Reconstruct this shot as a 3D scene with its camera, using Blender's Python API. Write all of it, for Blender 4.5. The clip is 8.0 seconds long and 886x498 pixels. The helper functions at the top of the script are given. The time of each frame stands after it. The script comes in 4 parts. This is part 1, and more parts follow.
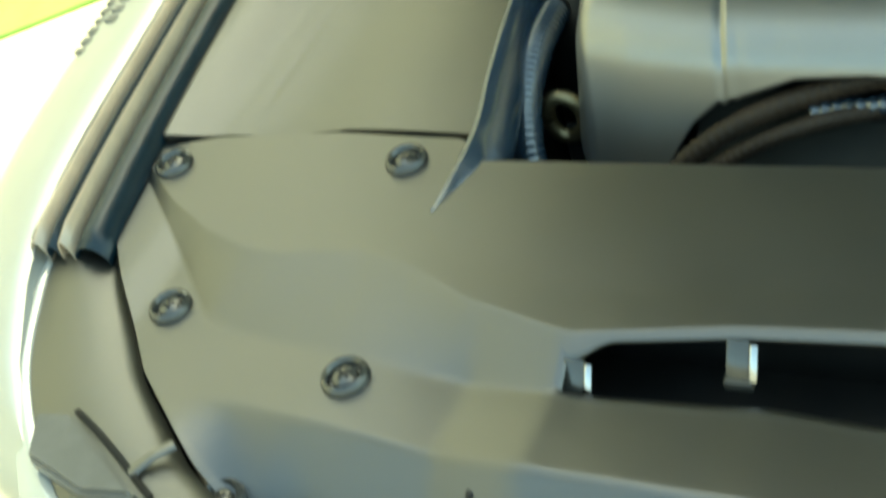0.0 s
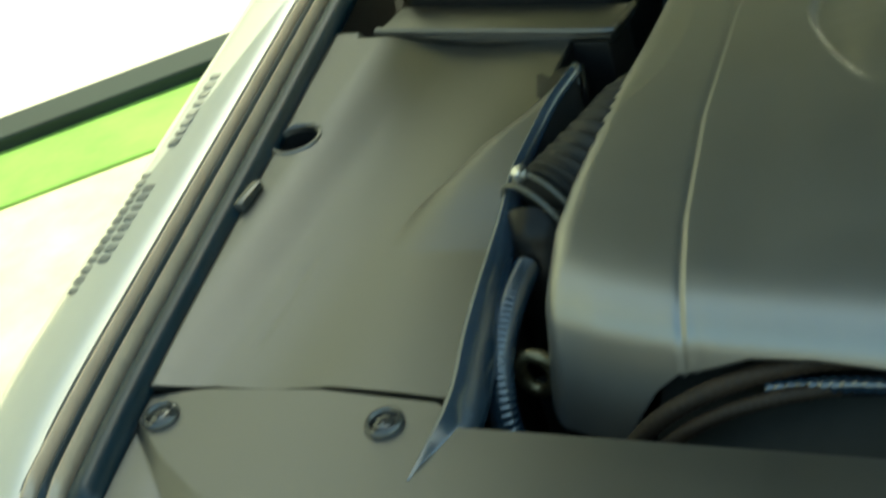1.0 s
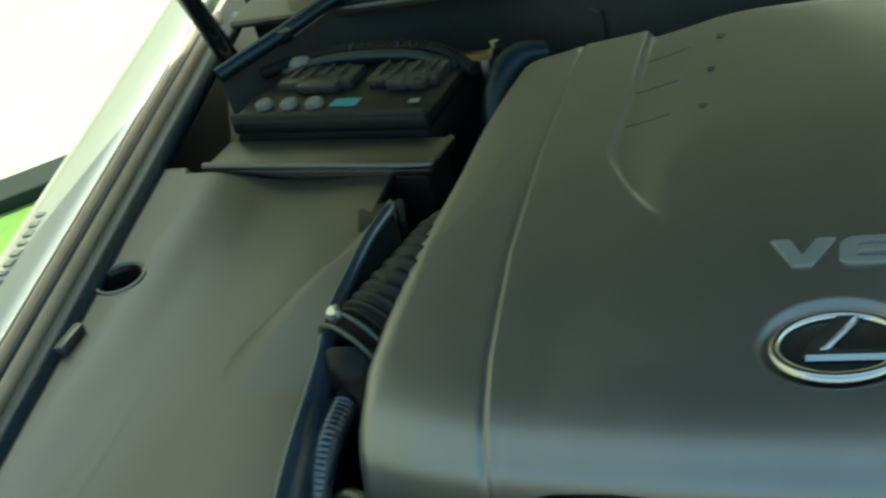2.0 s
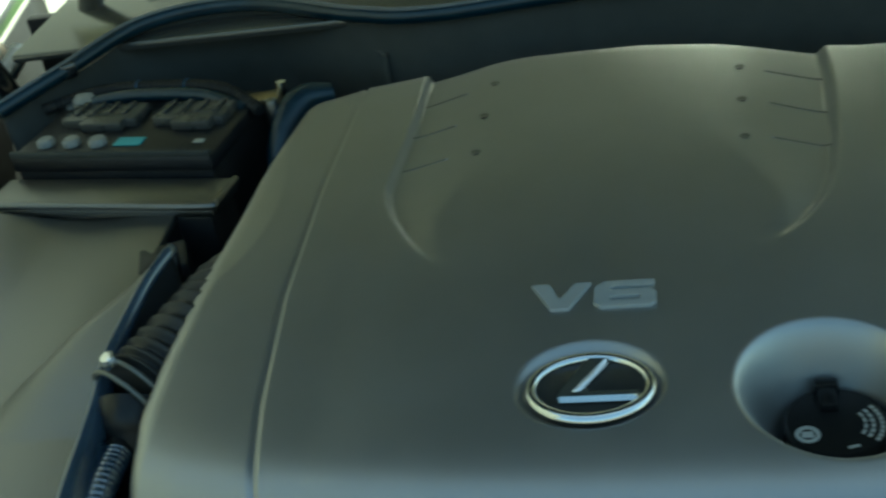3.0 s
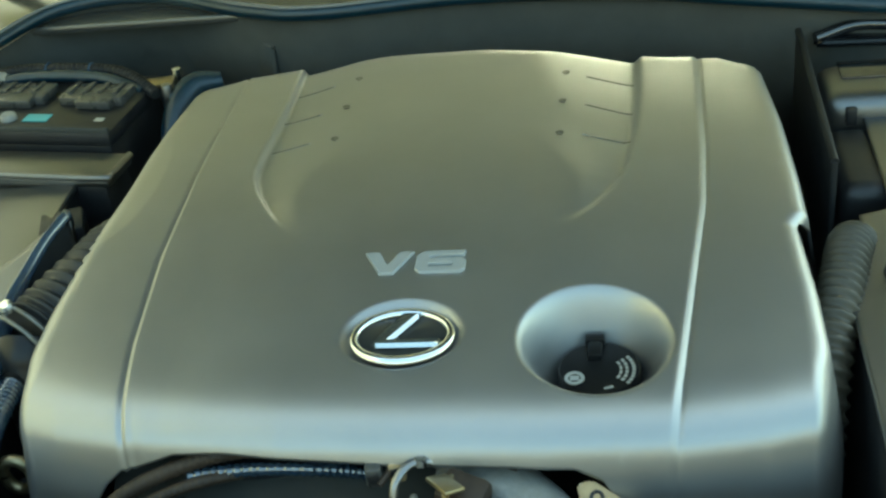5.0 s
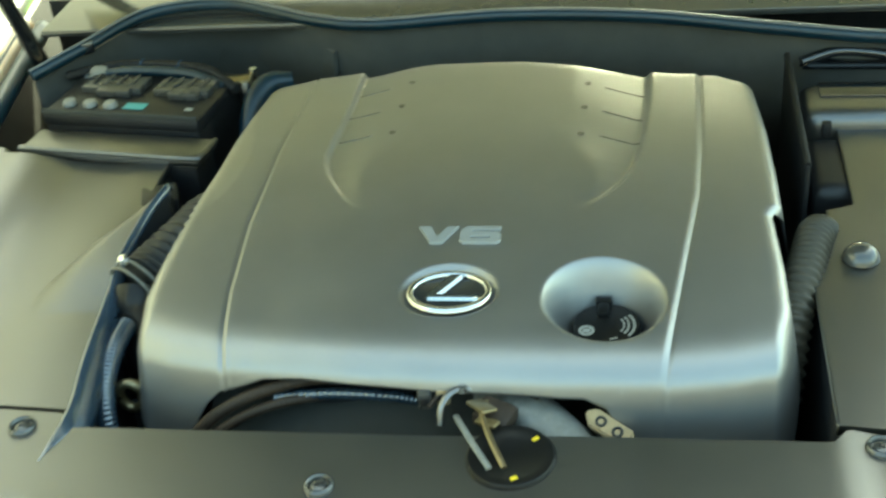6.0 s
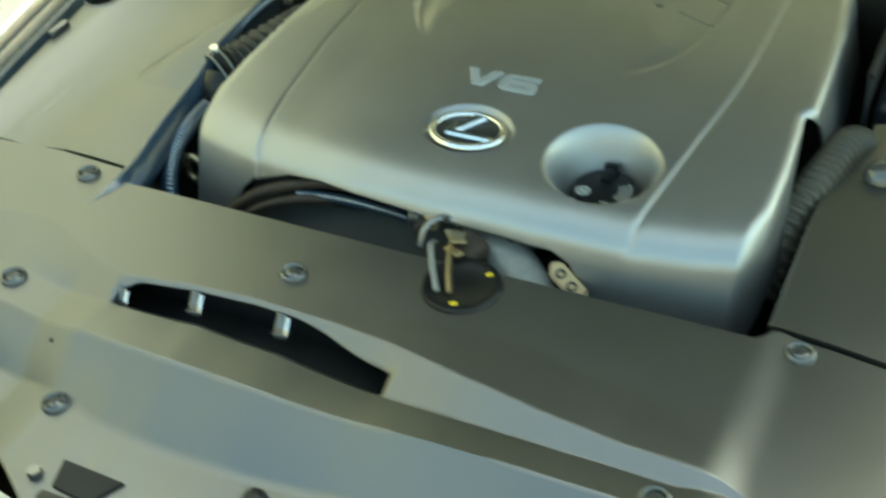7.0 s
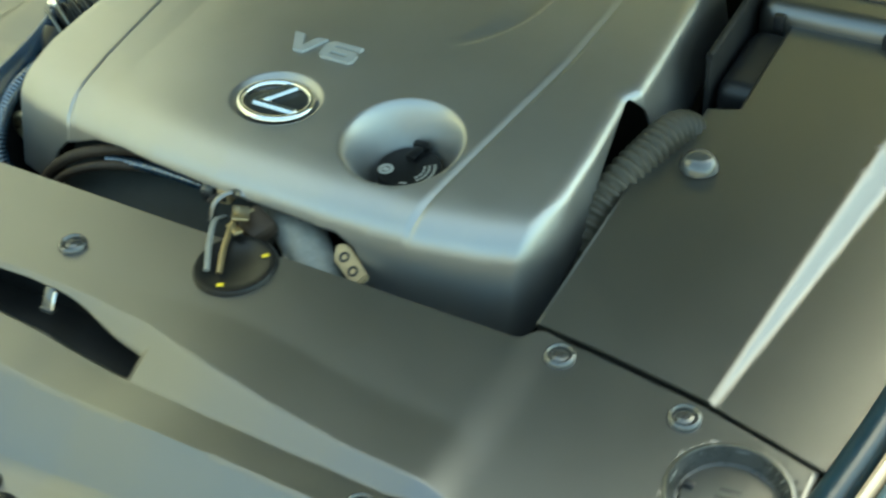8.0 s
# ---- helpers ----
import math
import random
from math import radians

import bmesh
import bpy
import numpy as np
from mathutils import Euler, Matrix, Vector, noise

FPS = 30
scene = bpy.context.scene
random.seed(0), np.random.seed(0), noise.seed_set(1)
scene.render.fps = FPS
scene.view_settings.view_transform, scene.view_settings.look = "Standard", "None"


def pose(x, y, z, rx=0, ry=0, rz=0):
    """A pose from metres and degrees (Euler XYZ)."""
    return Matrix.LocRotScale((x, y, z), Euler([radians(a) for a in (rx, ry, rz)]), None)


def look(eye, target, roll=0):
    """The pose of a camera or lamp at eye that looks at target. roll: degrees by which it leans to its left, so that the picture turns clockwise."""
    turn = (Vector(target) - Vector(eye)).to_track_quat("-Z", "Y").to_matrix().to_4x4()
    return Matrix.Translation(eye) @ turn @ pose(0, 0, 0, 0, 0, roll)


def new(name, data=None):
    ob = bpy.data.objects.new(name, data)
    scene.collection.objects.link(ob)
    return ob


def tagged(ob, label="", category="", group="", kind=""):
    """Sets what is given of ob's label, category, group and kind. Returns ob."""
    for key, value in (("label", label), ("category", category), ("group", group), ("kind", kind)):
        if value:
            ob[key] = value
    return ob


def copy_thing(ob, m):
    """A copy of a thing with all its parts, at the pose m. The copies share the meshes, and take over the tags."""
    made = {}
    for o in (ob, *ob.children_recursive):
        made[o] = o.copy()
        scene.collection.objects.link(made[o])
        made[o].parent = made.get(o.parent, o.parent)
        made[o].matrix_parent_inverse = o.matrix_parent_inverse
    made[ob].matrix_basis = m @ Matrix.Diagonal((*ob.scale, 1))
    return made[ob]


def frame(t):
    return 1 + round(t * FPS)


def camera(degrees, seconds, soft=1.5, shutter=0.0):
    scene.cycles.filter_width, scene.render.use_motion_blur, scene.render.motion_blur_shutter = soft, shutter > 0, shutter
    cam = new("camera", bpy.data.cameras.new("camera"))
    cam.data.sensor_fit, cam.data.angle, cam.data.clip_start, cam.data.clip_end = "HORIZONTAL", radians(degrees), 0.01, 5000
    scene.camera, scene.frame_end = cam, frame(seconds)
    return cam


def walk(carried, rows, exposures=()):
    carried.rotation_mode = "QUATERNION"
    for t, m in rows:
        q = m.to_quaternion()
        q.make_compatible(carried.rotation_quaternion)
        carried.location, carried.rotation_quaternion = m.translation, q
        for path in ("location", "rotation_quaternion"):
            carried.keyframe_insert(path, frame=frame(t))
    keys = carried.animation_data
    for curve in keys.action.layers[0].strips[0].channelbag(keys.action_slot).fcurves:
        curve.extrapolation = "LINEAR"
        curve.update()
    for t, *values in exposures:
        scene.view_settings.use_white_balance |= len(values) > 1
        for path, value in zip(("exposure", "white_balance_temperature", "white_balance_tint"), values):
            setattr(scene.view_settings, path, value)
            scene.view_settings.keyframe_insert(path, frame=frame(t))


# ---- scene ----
cam = camera(39.5, 8.0, soft=2.4, shutter=0.5)
PATH = [
    (0, (-0.028, -0.762, 1.33), (-0.941, 0.485, 0.061), -21.5),
    (0.5, (-0.028, -0.745, 1.375), (-0.961, 0.581, 0.205), -19.8),
    (1, (-0.008, -0.733, 1.418), (-0.901, 0.675, 0.314), -19.0),
    (1.5, (0.01, -0.738, 1.44), (-0.749, 0.796, 0.405), -16.3),
    (1.7, (0.026, -0.714, 1.438), (-0.717, 0.834, 0.413), -16.7),
    (2.8, (0.077, -0.717, 1.47), (-0.401, 0.911, 0.41), -12.3),
    (3, (0.087, -0.715, 1.466), (-0.331, 0.927, 0.403), -11.6),
    (3.5, (0.103, -0.717, 1.47), (-0.248, 0.925, 0.383), -10.3),
    (4, (0.133, -0.735, 1.481), (-0.182, 0.913, 0.393), -9.9),
    (4.5, (0.169, -0.792, 1.512), (-0.133, 0.849, 0.41), -9.4),
    (4.7, (0.185, -0.817, 1.528), (-0.119, 0.819, 0.419), -8.9),
    (5.8, (0.241, -1.045, 1.641), (-0.106, 0.594, 0.549), -7.2),
    (6, (0.22, -1.096, 1.674), (-0.122, 0.537, 0.571), -6.6),
    (6.2, (0.273, -1.127, 1.694), (-0.192, 0.468, 0.58), -7.9),
    (6.5, (0.343, -1.136, 1.703), (-0.22, 0.396, 0.548), -7.3),
    (7, (0.544, -1.091, 1.696), (-0.217, 0.261, 0.433), -5.5),
    (7.5, (0.684, -1.02, 1.692), (-0.092, 0.274, 0.38), -7.0),
    (8, (0.768, -0.891, 1.67), (-0.063, 0.351, 0.341), -6.1),
]

EXPOSURES = [(0.0, 2.02, 9300.0, -23.0), (0.5, 1.62, 8600.0, -23.0), (1.0, 1.30, 8000.0, -24.0), (1.7, 0.92, 7400.0, -25.0), (3.0, 0.95, 6400.0, -27.0), (3.5, 2.07, 6800.0, -27.0), (4.5, 2.22, 7450.0, -23.0), (6.0, 2.46, 8500.0, -23.0), (7.0, 2.22, 8400.0, -23.0), (8.0, 2.28, 8000.0, -23.0)]
walk(cam, [(t, look(eye, target, roll)) for t, eye, target, roll in PATH], EXPOSURES)

# ---------------------------------------------------------------- light
SUN_AZ, SUN_EL = -5.0, 48.0    # behind the car: the raised hood shades the engine bay
world = bpy.data.worlds.new("sky")
scene.world = world
world.use_nodes = True
wn = world.node_tree
sky = wn.nodes.new("ShaderNodeTexSky")
sky.sky_type = "NISHITA"
sky.sun_disc = False
sky.dust_density = 2.2
sky.sun_elevation = radians(SUN_EL)
sky.sun_rotation = radians(-SUN_AZ)
wn.nodes["Background"].inputs["Strength"].default_value = 0.15
wn.links.new(sky.outputs["Color"], wn.nodes["Background"].inputs["Color"])
sun_data = bpy.data.lights.new("sun", "SUN")
sun_data.energy, sun_data.angle, sun_data.color = 3.2, radians(0.6), (1.0, 0.95, 0.87)
sun = new("sun", sun_data)
sun_from = Vector((-math.sin(radians(SUN_AZ)) * math.cos(radians(SUN_EL)), math.cos(radians(SUN_AZ)) * math.cos(radians(SUN_EL)), math.sin(radians(SUN_EL))))
sun.matrix_world = look(sun_from * 20, (0, 0, 0))


# ---------------------------------------------------------------- materials
def material(name, color, rough=0.5, metal=0.0, vary=0.12, scale=18.0, bump=0.0, bump_scale=900.0, coat=0.0, wear=None, spec=0.5, ior=1.5):
    """A surface with cloudy variation, a fine grain and optional wear of another colour."""
    m = bpy.data.materials.new(name)
    m.use_nodes = True
    nt = m.node_tree
    b = nt.nodes["Principled BSDF"]
    b.inputs["Metallic"].default_value = metal
    b.inputs["Coat Weight"].default_value = coat
    b.inputs["Coat Roughness"].default_value = 0.06
    b.inputs["Specular IOR Level"].default_value = spec
    b.inputs["IOR"].default_value = ior
    tc = nt.nodes.new("ShaderNodeTexCoord")
    n1 = nt.nodes.new("ShaderNodeTexNoise")
    n1.inputs["Scale"].default_value = scale
    n1.inputs["Detail"].default_value = 5
    n1.inputs["Roughness"].default_value = 0.6
    nt.links.new(tc.outputs["Object"], n1.inputs["Vector"])
    n2 = nt.nodes.new("ShaderNodeTexNoise")
    n2.inputs["Scale"].default_value = bump_scale
    n2.inputs["Detail"].default_value = 3
    nt.links.new(tc.outputs["Object"], n2.inputs["Vector"])
    ramp = nt.nodes.new("ShaderNodeValToRGB")
    lo = [c * (1 - vary) for c in color]
    hi = [min(1, c * (1 + vary)) for c in color]
    ramp.color_ramp.elements[0].color = (*lo, 1)
    ramp.color_ramp.elements[1].color = (*hi, 1)
    ramp.color_ramp.elements[0].position, ramp.color_ramp.elements[1].position = 0.3, 0.7
    nt.links.new(n1.outputs["Fac"], ramp.inputs["Fac"])
    out = ramp.outputs["Color"]
    if wear:
        n3 = nt.nodes.new("ShaderNodeTexNoise")
        n3.inputs["Scale"].default_value = scale * 6
        n3.inputs["Detail"].default_value = 8
        n3.inputs["Roughness"].default_value = 0.75
        nt.links.new(tc.outputs["Object"], n3.inputs["Vector"])
        cut = nt.nodes.new("ShaderNodeMapRange")
        cut.inputs["From Min"].default_value, cut.inputs["From Max"].default_value = wear[1], wear[1] + 0.12
        nt.links.new(n3.outputs["Fac"], cut.inputs["Value"])
        mix = nt.nodes.new("ShaderNodeMix")
        mix.data_type = "RGBA"
        nt.links.new(cut.outputs["Result"], mix.inputs["Factor"])
        nt.links.new(out, mix.inputs["A"])
        mix.inputs["B"].default_value = (*wear[0], 1)
        out = mix.outputs["Result"]
    nt.links.new(out, b.inputs["Base Color"])
    rr = nt.nodes.new("ShaderNodeMapRange")
    rr.inputs["To Min"].default_value, rr.inputs["To Max"].default_value = max(0.02, rough * 0.85), min(1, rough * 1.15)
    nt.links.new(n1.outputs["Fac"], rr.inputs["Value"])
    nt.links.new(rr.outputs["Result"], b.inputs["Roughness"])
    if bump:
        bp = nt.nodes.new("ShaderNodeBump")
        bp.inputs["Strength"].default_value = bump
        bp.inputs["Distance"].default_value = 0.001
        nt.links.new(n2.outputs["Fac"], bp.inputs["Height"])
        nt.links.new(bp.outputs["Normal"], b.inputs["Normal"])
    return m


M_COVER = material("satin_grey_cover_paint", (0.41, 0.41, 0.40), 0.41, 0.90, 0.05, 9, 0.05, 1400)
M_PANEL = material("grained_grey_plastic", (0.020, 0.0197, 0.0165), 0.33, 0, 0.08, 12, 0.22, 1500, spec=1.0, ior=1.88)
M_BLACK = material("black_plastic", (0.016, 0.016, 0.017), 0.42, 0, 0.25, 25, 0.2, 800, wear=((0.05, 0.047, 0.04), 0.68))
M_GLOSS = material("gloss_black_plastic", (0.012, 0.013, 0.015), 0.12, 0, 0.2, 25, spec=1.0, ior=1.6)
# black rubber whose blue tint imitates the sky mirrored in it
M_RUBBER = material("black_rubber_sky_tinted", (0.004, 0.024, 0.040), 0.34, 0, 0.2, 30, 0.15, 700, spec=0.7, ior=1.5)
M_TRIM = material("taupe_rubber", (0.70, 0.54, 0.38), 0.38, 0, 0.12, 30, 0.15, 700, spec=1.0, ior=1.75)
M_CHROME = material("bright_chrome", (0.86, 0.86, 0.85), 0.14, 1.0, 0.03)
M_STEEL = material("dull_steel", (0.27, 0.27, 0.27), 0.3, 1.0, 0.15, 60, 0.2, 500)
M_CAST = material("cast_aluminium", (0.20, 0.20, 0.18), 0.45, 0.7, 0.2, 70, 0.5, 400)
M_BRASS = material("yellowed_zinc", (0.36, 0.29, 0.17), 0.35, 0.9, 0.2, 60, 0.2, 500)
M_BODY = material("silver_body_paint", (0.60, 0.61, 0.58), 0.3, 0.35, 0.03, 5, 0.0, 900, coat=1.0)
M_TAN = material("tan_connector_plastic", (0.42, 0.31, 0.17), 0.5, 0, 0.15, 80, 0.2, 600)
M_YELLOW = material("yellow_paint_mark", (0.85, 0.62, 0.04), 0.5, 0, 0.1)
M_WHITE = material("white_print", (0.46, 0.45, 0.40), 0.5, 0, 0.06)
M_TEAL = material("teal_label", (0.10, 0.42, 0.45), 0.4, 0, 0.1)
M_CLEAR = material("smoked_grey_plastic", (0.17, 0.17, 0.165), 0.3, 0, 0.15, 30)
M_HOSE = material("ribbed_hose_rubber", (0.020, 0.0195, 0.018), 0.48, 0, 0.2, 40, 0.2, 600)
# unseen surface, made pale olive to throw light onto the cover's rear
M_HOOD_BOUNCE = material("hood_underside_bounce", (0.76, 0.72, 0.48), 0.45, 0, 0.2, 40, 0.6, 300)
# unseen pad; its blue tint supplies the blue mirrored in the cover
M_PAD = material("felt_pad_tinted_for_sky", (0.028, 0.042, 0.055), 0.85, 0, 0.25, 30, 0.6, 300)
M_CONCRETE = material("pale_concrete", (0.62, 0.58, 0.48), 0.85, 0, 0.1, 1.5, 0.5, 120)
M_KERB = material("dark_edging", (0.020, 0.030, 0.027), 0.8, 0, 0.2, 6, 0.4, 120)
M_OCHRE = material("bounce_wall_cream", (0.52, 0.50, 0.41), 0.9, 0, 0.1, 1.5, 0.5, 60)
M_WALL = material("front_blocker_grey", (0.14, 0.14, 0.135), 0.9, 0, 0.12, 2, 0.5, 80)
M_GRASS = material("lawn_grass", (0.21, 0.38, 0.08), 0.8, 0, 0.25, 4, 0.8, 60)
M_DRY = material("dry_grass", (0.62, 0.62, 0.36), 0.9, 0, 0.2, 6, 0.8, 60)
M_EMB = material("dark_emblem_ground", (0.05, 0.052, 0.05), 0.22, 0.3, 0.1, 40)
M_LAMP = material("clear_lamp_plastic", (0.70, 0.72, 0.70), 0.08, 0.2, 0.05, 20, coat=1.0)
# the blue in this base colour stands in for reflected sky
M_EDGE = material("gloss_black_sky_tinted", (0.024, 0.052, 0.086), 0.22, 0, 0.1, 30, spec=1.0, ior=1.9)
M_KNOB = material("smooth_grey_plastic", (0.062, 0.062, 0.057), 0.17, 0, 0.06, 30, spec=1.0, ior=1.6)
M_DIM = material("dim_grey_plastic", (0.060, 0.060, 0.056), 0.28, 0, 0.2, 40, 0.2, 500)
M_LOOM = material("brown_wire_loom", (0.036, 0.023, 0.014), 0.62, 0, 0.25, 60, 0.4, 500)
# for dark plastic parts, and for fillers whose black stands in for shade
M_DEEP_BLACK = material("deep_black_plastic_and_fill", (0.016, 0.016, 0.016), 0.6, 0, 0.3, 25, 0.2, 800, spec=0.3)
M_CAP = material("satin_black_cap", (0.010, 0.010, 0.010), 0.3, 0, 0.2, 25, 0.1, 800, spec=0.35)
M_HOUSING = material("dull_cast_grey", (0.24, 0.24, 0.22), 0.42, 0.1, 0.2, 70, 0.5, 400)
M_MATTE = material("matte_bulkhead_plastic", (0.060, 0.060, 0.052), 0.75, 0, 0.15, 20, 0.3, 700, spec=0.3)
M_TIE = material("blue_cable_tie", (0.02, 0.07, 0.14), 0.35, 0, 0.1)
M_FIN = material("bright_tab_steel", (0.80, 0.80, 0.80), 0.22, 1.0, 0.05, 60)
M_RIB = material("fine_ribbed_hose", (0.065, 0.057, 0.040), 0.5, 0, 0.2, 40)
M_PLUG = material("dull_plug_plastic", (0.30, 0.29, 0.26), 0.5, 0, 0.15, 80)
M_LETTER = material("pale_silver_lettering", (0.46, 0.47, 0.46), 0.3, 0.3, 0.05, 40)


# ---------------------------------------------------------------- mesh helpers
def smooth(e0, e1, v):
    t = np.clip((v - e0) / (e1 - e0), 0, 1)
    return t * t * (3 - 2 * t)


def part(name, bm, mat, parent=None, label="", flat=False, solid=0.0, sharp=40):
    """Links a bmesh as one mesh object, under a thing or a part."""
    me = bpy.data.meshes.new(name)
    for f in bm.faces:
        f.smooth = not flat
    bm.to_mesh(me)
    bm.free()
    me.materials.append(mat)
    if not flat:
        me.set_sharp_from_angle(angle=radians(sharp))
    ob = new(name, me)
    if parent:
        ob.parent = parent
    if label:
        ob["label"] = label
    if solid:
        s = ob.modifiers.new("thickness", "SOLIDIFY")
        s.thickness, s.offset = solid, -1
    return ob


def thing(name, label, category, at=(0, 0, 0), group="", kind=""):
    ob = new(name)
    ob.location = at
    ob.empty_display_size = 0.05
    return tagged(ob, label, category, group, kind)


def grid(P, keep=None, flip=False):
    """A bmesh from an (n, m, 3) array of points."""
    bm = bmesh.new()
    n, m = P.shape[:2]
    vs = [[bm.verts.new(P[i, j]) for j in range(m)] for i in range(n)]
    for i in range(n - 1):
        for j in range(m - 1):
            if keep is None or keep[i, j]:
                bm.faces.new((vs[i][j], vs[i + 1][j], vs[i + 1][j + 1], vs[i][j + 1]))
    loose = [v for v in bm.verts if not v.link_faces]
    bmesh.ops.delete(bm, geom=loose, context="VERTS")
    if flip:
        bmesh.ops.reverse_faces(bm, faces=bm.faces)
    bm.normal_update()
    return bm


def box(size, at=(0, 0, 0), bevel=0.003, m=None, bm=None, seg=2):
    own = bmesh.new()
    bmesh.ops.create_cube(own, size=1)
    bmesh.ops.scale(own, vec=size, verts=own.verts)
    if bevel:
        bmesh.ops.bevel(own, geom=own.edges[:] + own.verts[:], offset=bevel, segments=seg, affect="EDGES", profile=0.5)
    bmesh.ops.transform(own, matrix=Matrix.Translation(at) @ (m or Matrix()), verts=own.verts)
    return join(bm, own)


def join(bm, own):
    if bm is None:
        return own
    me = bpy.data.meshes.new("join")
    own.to_mesh(me)
    own.free()
    bm.from_mesh(me)
    bpy.data.meshes.remove(me)
    return bm


def lathe(profile, at=(0, 0, 0), m=None, seg=40, bm=None):
    """A turned form: profile is a list of (radius, height)."""
    own = bmesh.new()
    rings = []
    for r, z in profile:
        if r < 1e-6:
            rings.append([own.verts.new((0, 0, z))] * seg)
        else:
            rings.append([own.verts.new((r * math.cos(2 * math.pi * k / seg), r * math.sin(2 * math.pi * k / seg), z)) for k in range(seg)])
    for a, b in zip(rings, rings[1:]):
        for k in range(seg):
            q = [a[k], a[(k + 1) % seg], b[(k + 1) % seg], b[k]]
            q = list(dict.fromkeys(q))
            if len(q) > 2:
                own.faces.new(q)
    bmesh.ops.recalc_face_normals(own, faces=own.faces)
    bmesh.ops.transform(own, matrix=Matrix.Translation(at) @ (m or Matrix()), verts=own.verts)
    return join(bm, own)


def spline(points, n):
    """n points along a smooth curve through the given ones."""
    P = [Vector(p) for p in points]
    P = [2 * P[0] - P[1]] + P + [2 * P[-1] - P[-2]]
    out = []
    for k in range(n):
        s = k / (n - 1) * (len(P) - 3)
        i = min(int(s), len(P) - 4)
        t = s - i
        a, b, c, d = P[i:i + 4]
        out.append(0.5 * (2 * b + (c - a) * t + (2 * a - 5 * b + 4 * c - d) * t * t + (3 * b - a - 3 * c + d) * t ** 3))
    return out


def sweep(points, radius, n=40, seg=14, bm=None, flat=1.0, caps=True):
    """A tube along a smooth curve; radius is a number or a function of 0..1; flat squashes it in height."""
    own = bmesh.new()
    C = spline(points, n)
    up = Vector((0, 0, 1))
    rings = []
    for k, c in enumerate(C):
        d = (C[min(k + 1, n - 1)] - C[max(k - 1, 0)]).normalized()
        side = d.cross(up)
        side = side.normalized() if side.length > 1e-4 else Vector((1, 0, 0))
        top = side.cross(d)
        r = radius(k / (n - 1)) if callable(radius) else radius
        rings.append([own.verts.new(c + side * r * math.cos(2 * math.pi * j / seg) + top * r * flat * math.sin(2 * math.pi * j / seg)) for j in range(seg)])
    for a, b in zip(rings, rings[1:]):
        for j in range(seg):
            own.faces.new((a[j], a[(j + 1) % seg], b[(j + 1) % seg], b[j]))
    if caps:
        own.faces.new(rings[0])
        own.faces.new(list(reversed(rings[-1])))
    bmesh.ops.recalc_face_normals(own, faces=own.faces)
    return join(bm, own)


def ribbed(n, r, d):
    """A tube's radius with n ribs of height d."""
    return lambda t: r + d * math.sin(t * n * 2 * math.pi)


def prism(outline, z0, z1, bevel=0.0, m=None, bm=None):
    """An upright slab over a plan outline."""
    own = bmesh.new()
    low = [own.verts.new((x, y, z0)) for x, y in outline]
    high = [own.verts.new((x, y, z1)) for x, y in outline]
    own.faces.new(list(reversed(low)))
    own.faces.new(high)
    k = len(outline)
    for i in range(k):
        own.faces.new((low[i], low[(i + 1) % k], high[(i + 1) % k], high[i]))
    bmesh.ops.recalc_face_normals(own, faces=own.faces)
    if bevel:
        bmesh.ops.bevel(own, geom=[e for e in own.edges], offset=bevel, segments=2, affect="EDGES")
    if m:
        bmesh.ops.transform(own, matrix=m, verts=own.verts)
    return join(bm, own)


# ---------------------------------------------------------------- ground
def build_ground():
    g = prism([(-400, -400), (400, -400), (400, 400), (-400, 400)], -0.2, 0.0)
    tagged(part("ground", g, M_CONCRETE, flat=True), "pale sunlit concrete drive round the car", "ground", kind="structure")
    ang = math.atan2(0.43, 0.58)
    m = Matrix.Translation((-2.6, 1.72, 0)) @ Matrix.Rotation(ang, 4, "Z")
    g = box((60, 0.36, 0.03), (0, 0, 0.0), 0.01, None)
    bmesh.ops.transform(g, matrix=m @ Matrix.Translation((0, -0.27, 0.004)), verts=g.verts)
    tagged(part("lawn", g, M_GRASS, flat=True), "bright green sunlit strip of lawn beside the drive", "lawn", kind="structure")
    g = box((60, 0.90, 0.012), (0, 0, 0.0), 0.003, None)
    bmesh.ops.transform(g, matrix=m @ Matrix.Translation((0, -0.90, 0.004)), verts=g.verts)
    tagged(part("lawn_edge", g, M_DRY, flat=True), "pale dry grass along the edge of the lawn", "lawn", kind="structure")
    g = box((60, 0.16, 0.08), (0, 0, 0.0), 0.01, None)
    bmesh.ops.transform(g, matrix=m @ Matrix.Translation((0, -0.02, 0.02)), verts=g.verts)
    tagged(part("kerb", g, M_KERB, flat=True), "dark edging kerb along the lawn", "kerb", kind="structure")


build_ground()


# ---------------------------------------------------------------- car body
# the line between the front panel and the trim round it
EDGE = ((-0.668, -0.250), (-0.606, -0.329), (-0.54, -0.403), (-0.472, -0.458), (-0.40, -0.497), (-0.2, -0.62), (0.0, -0.645), (0.2, -0.62), (0.40, -0.497), (0.472, -0.468), (0.54, -0.428), (0.606, -0.372), (0.668, -0.300))


def along(table, x):
    return np.interp(x, [p[0] for p in table], [p[1] for p in table])


def seal_x(y):
    """The line of the rubber seal along the fender, as a distance from the middle of the car."""
    return 0.682 + 0.150 * y - 0.25 * np.minimum(y + 0.15, 0) ** 2


def body_z(y):
    return 0.872 + 0.05 * y


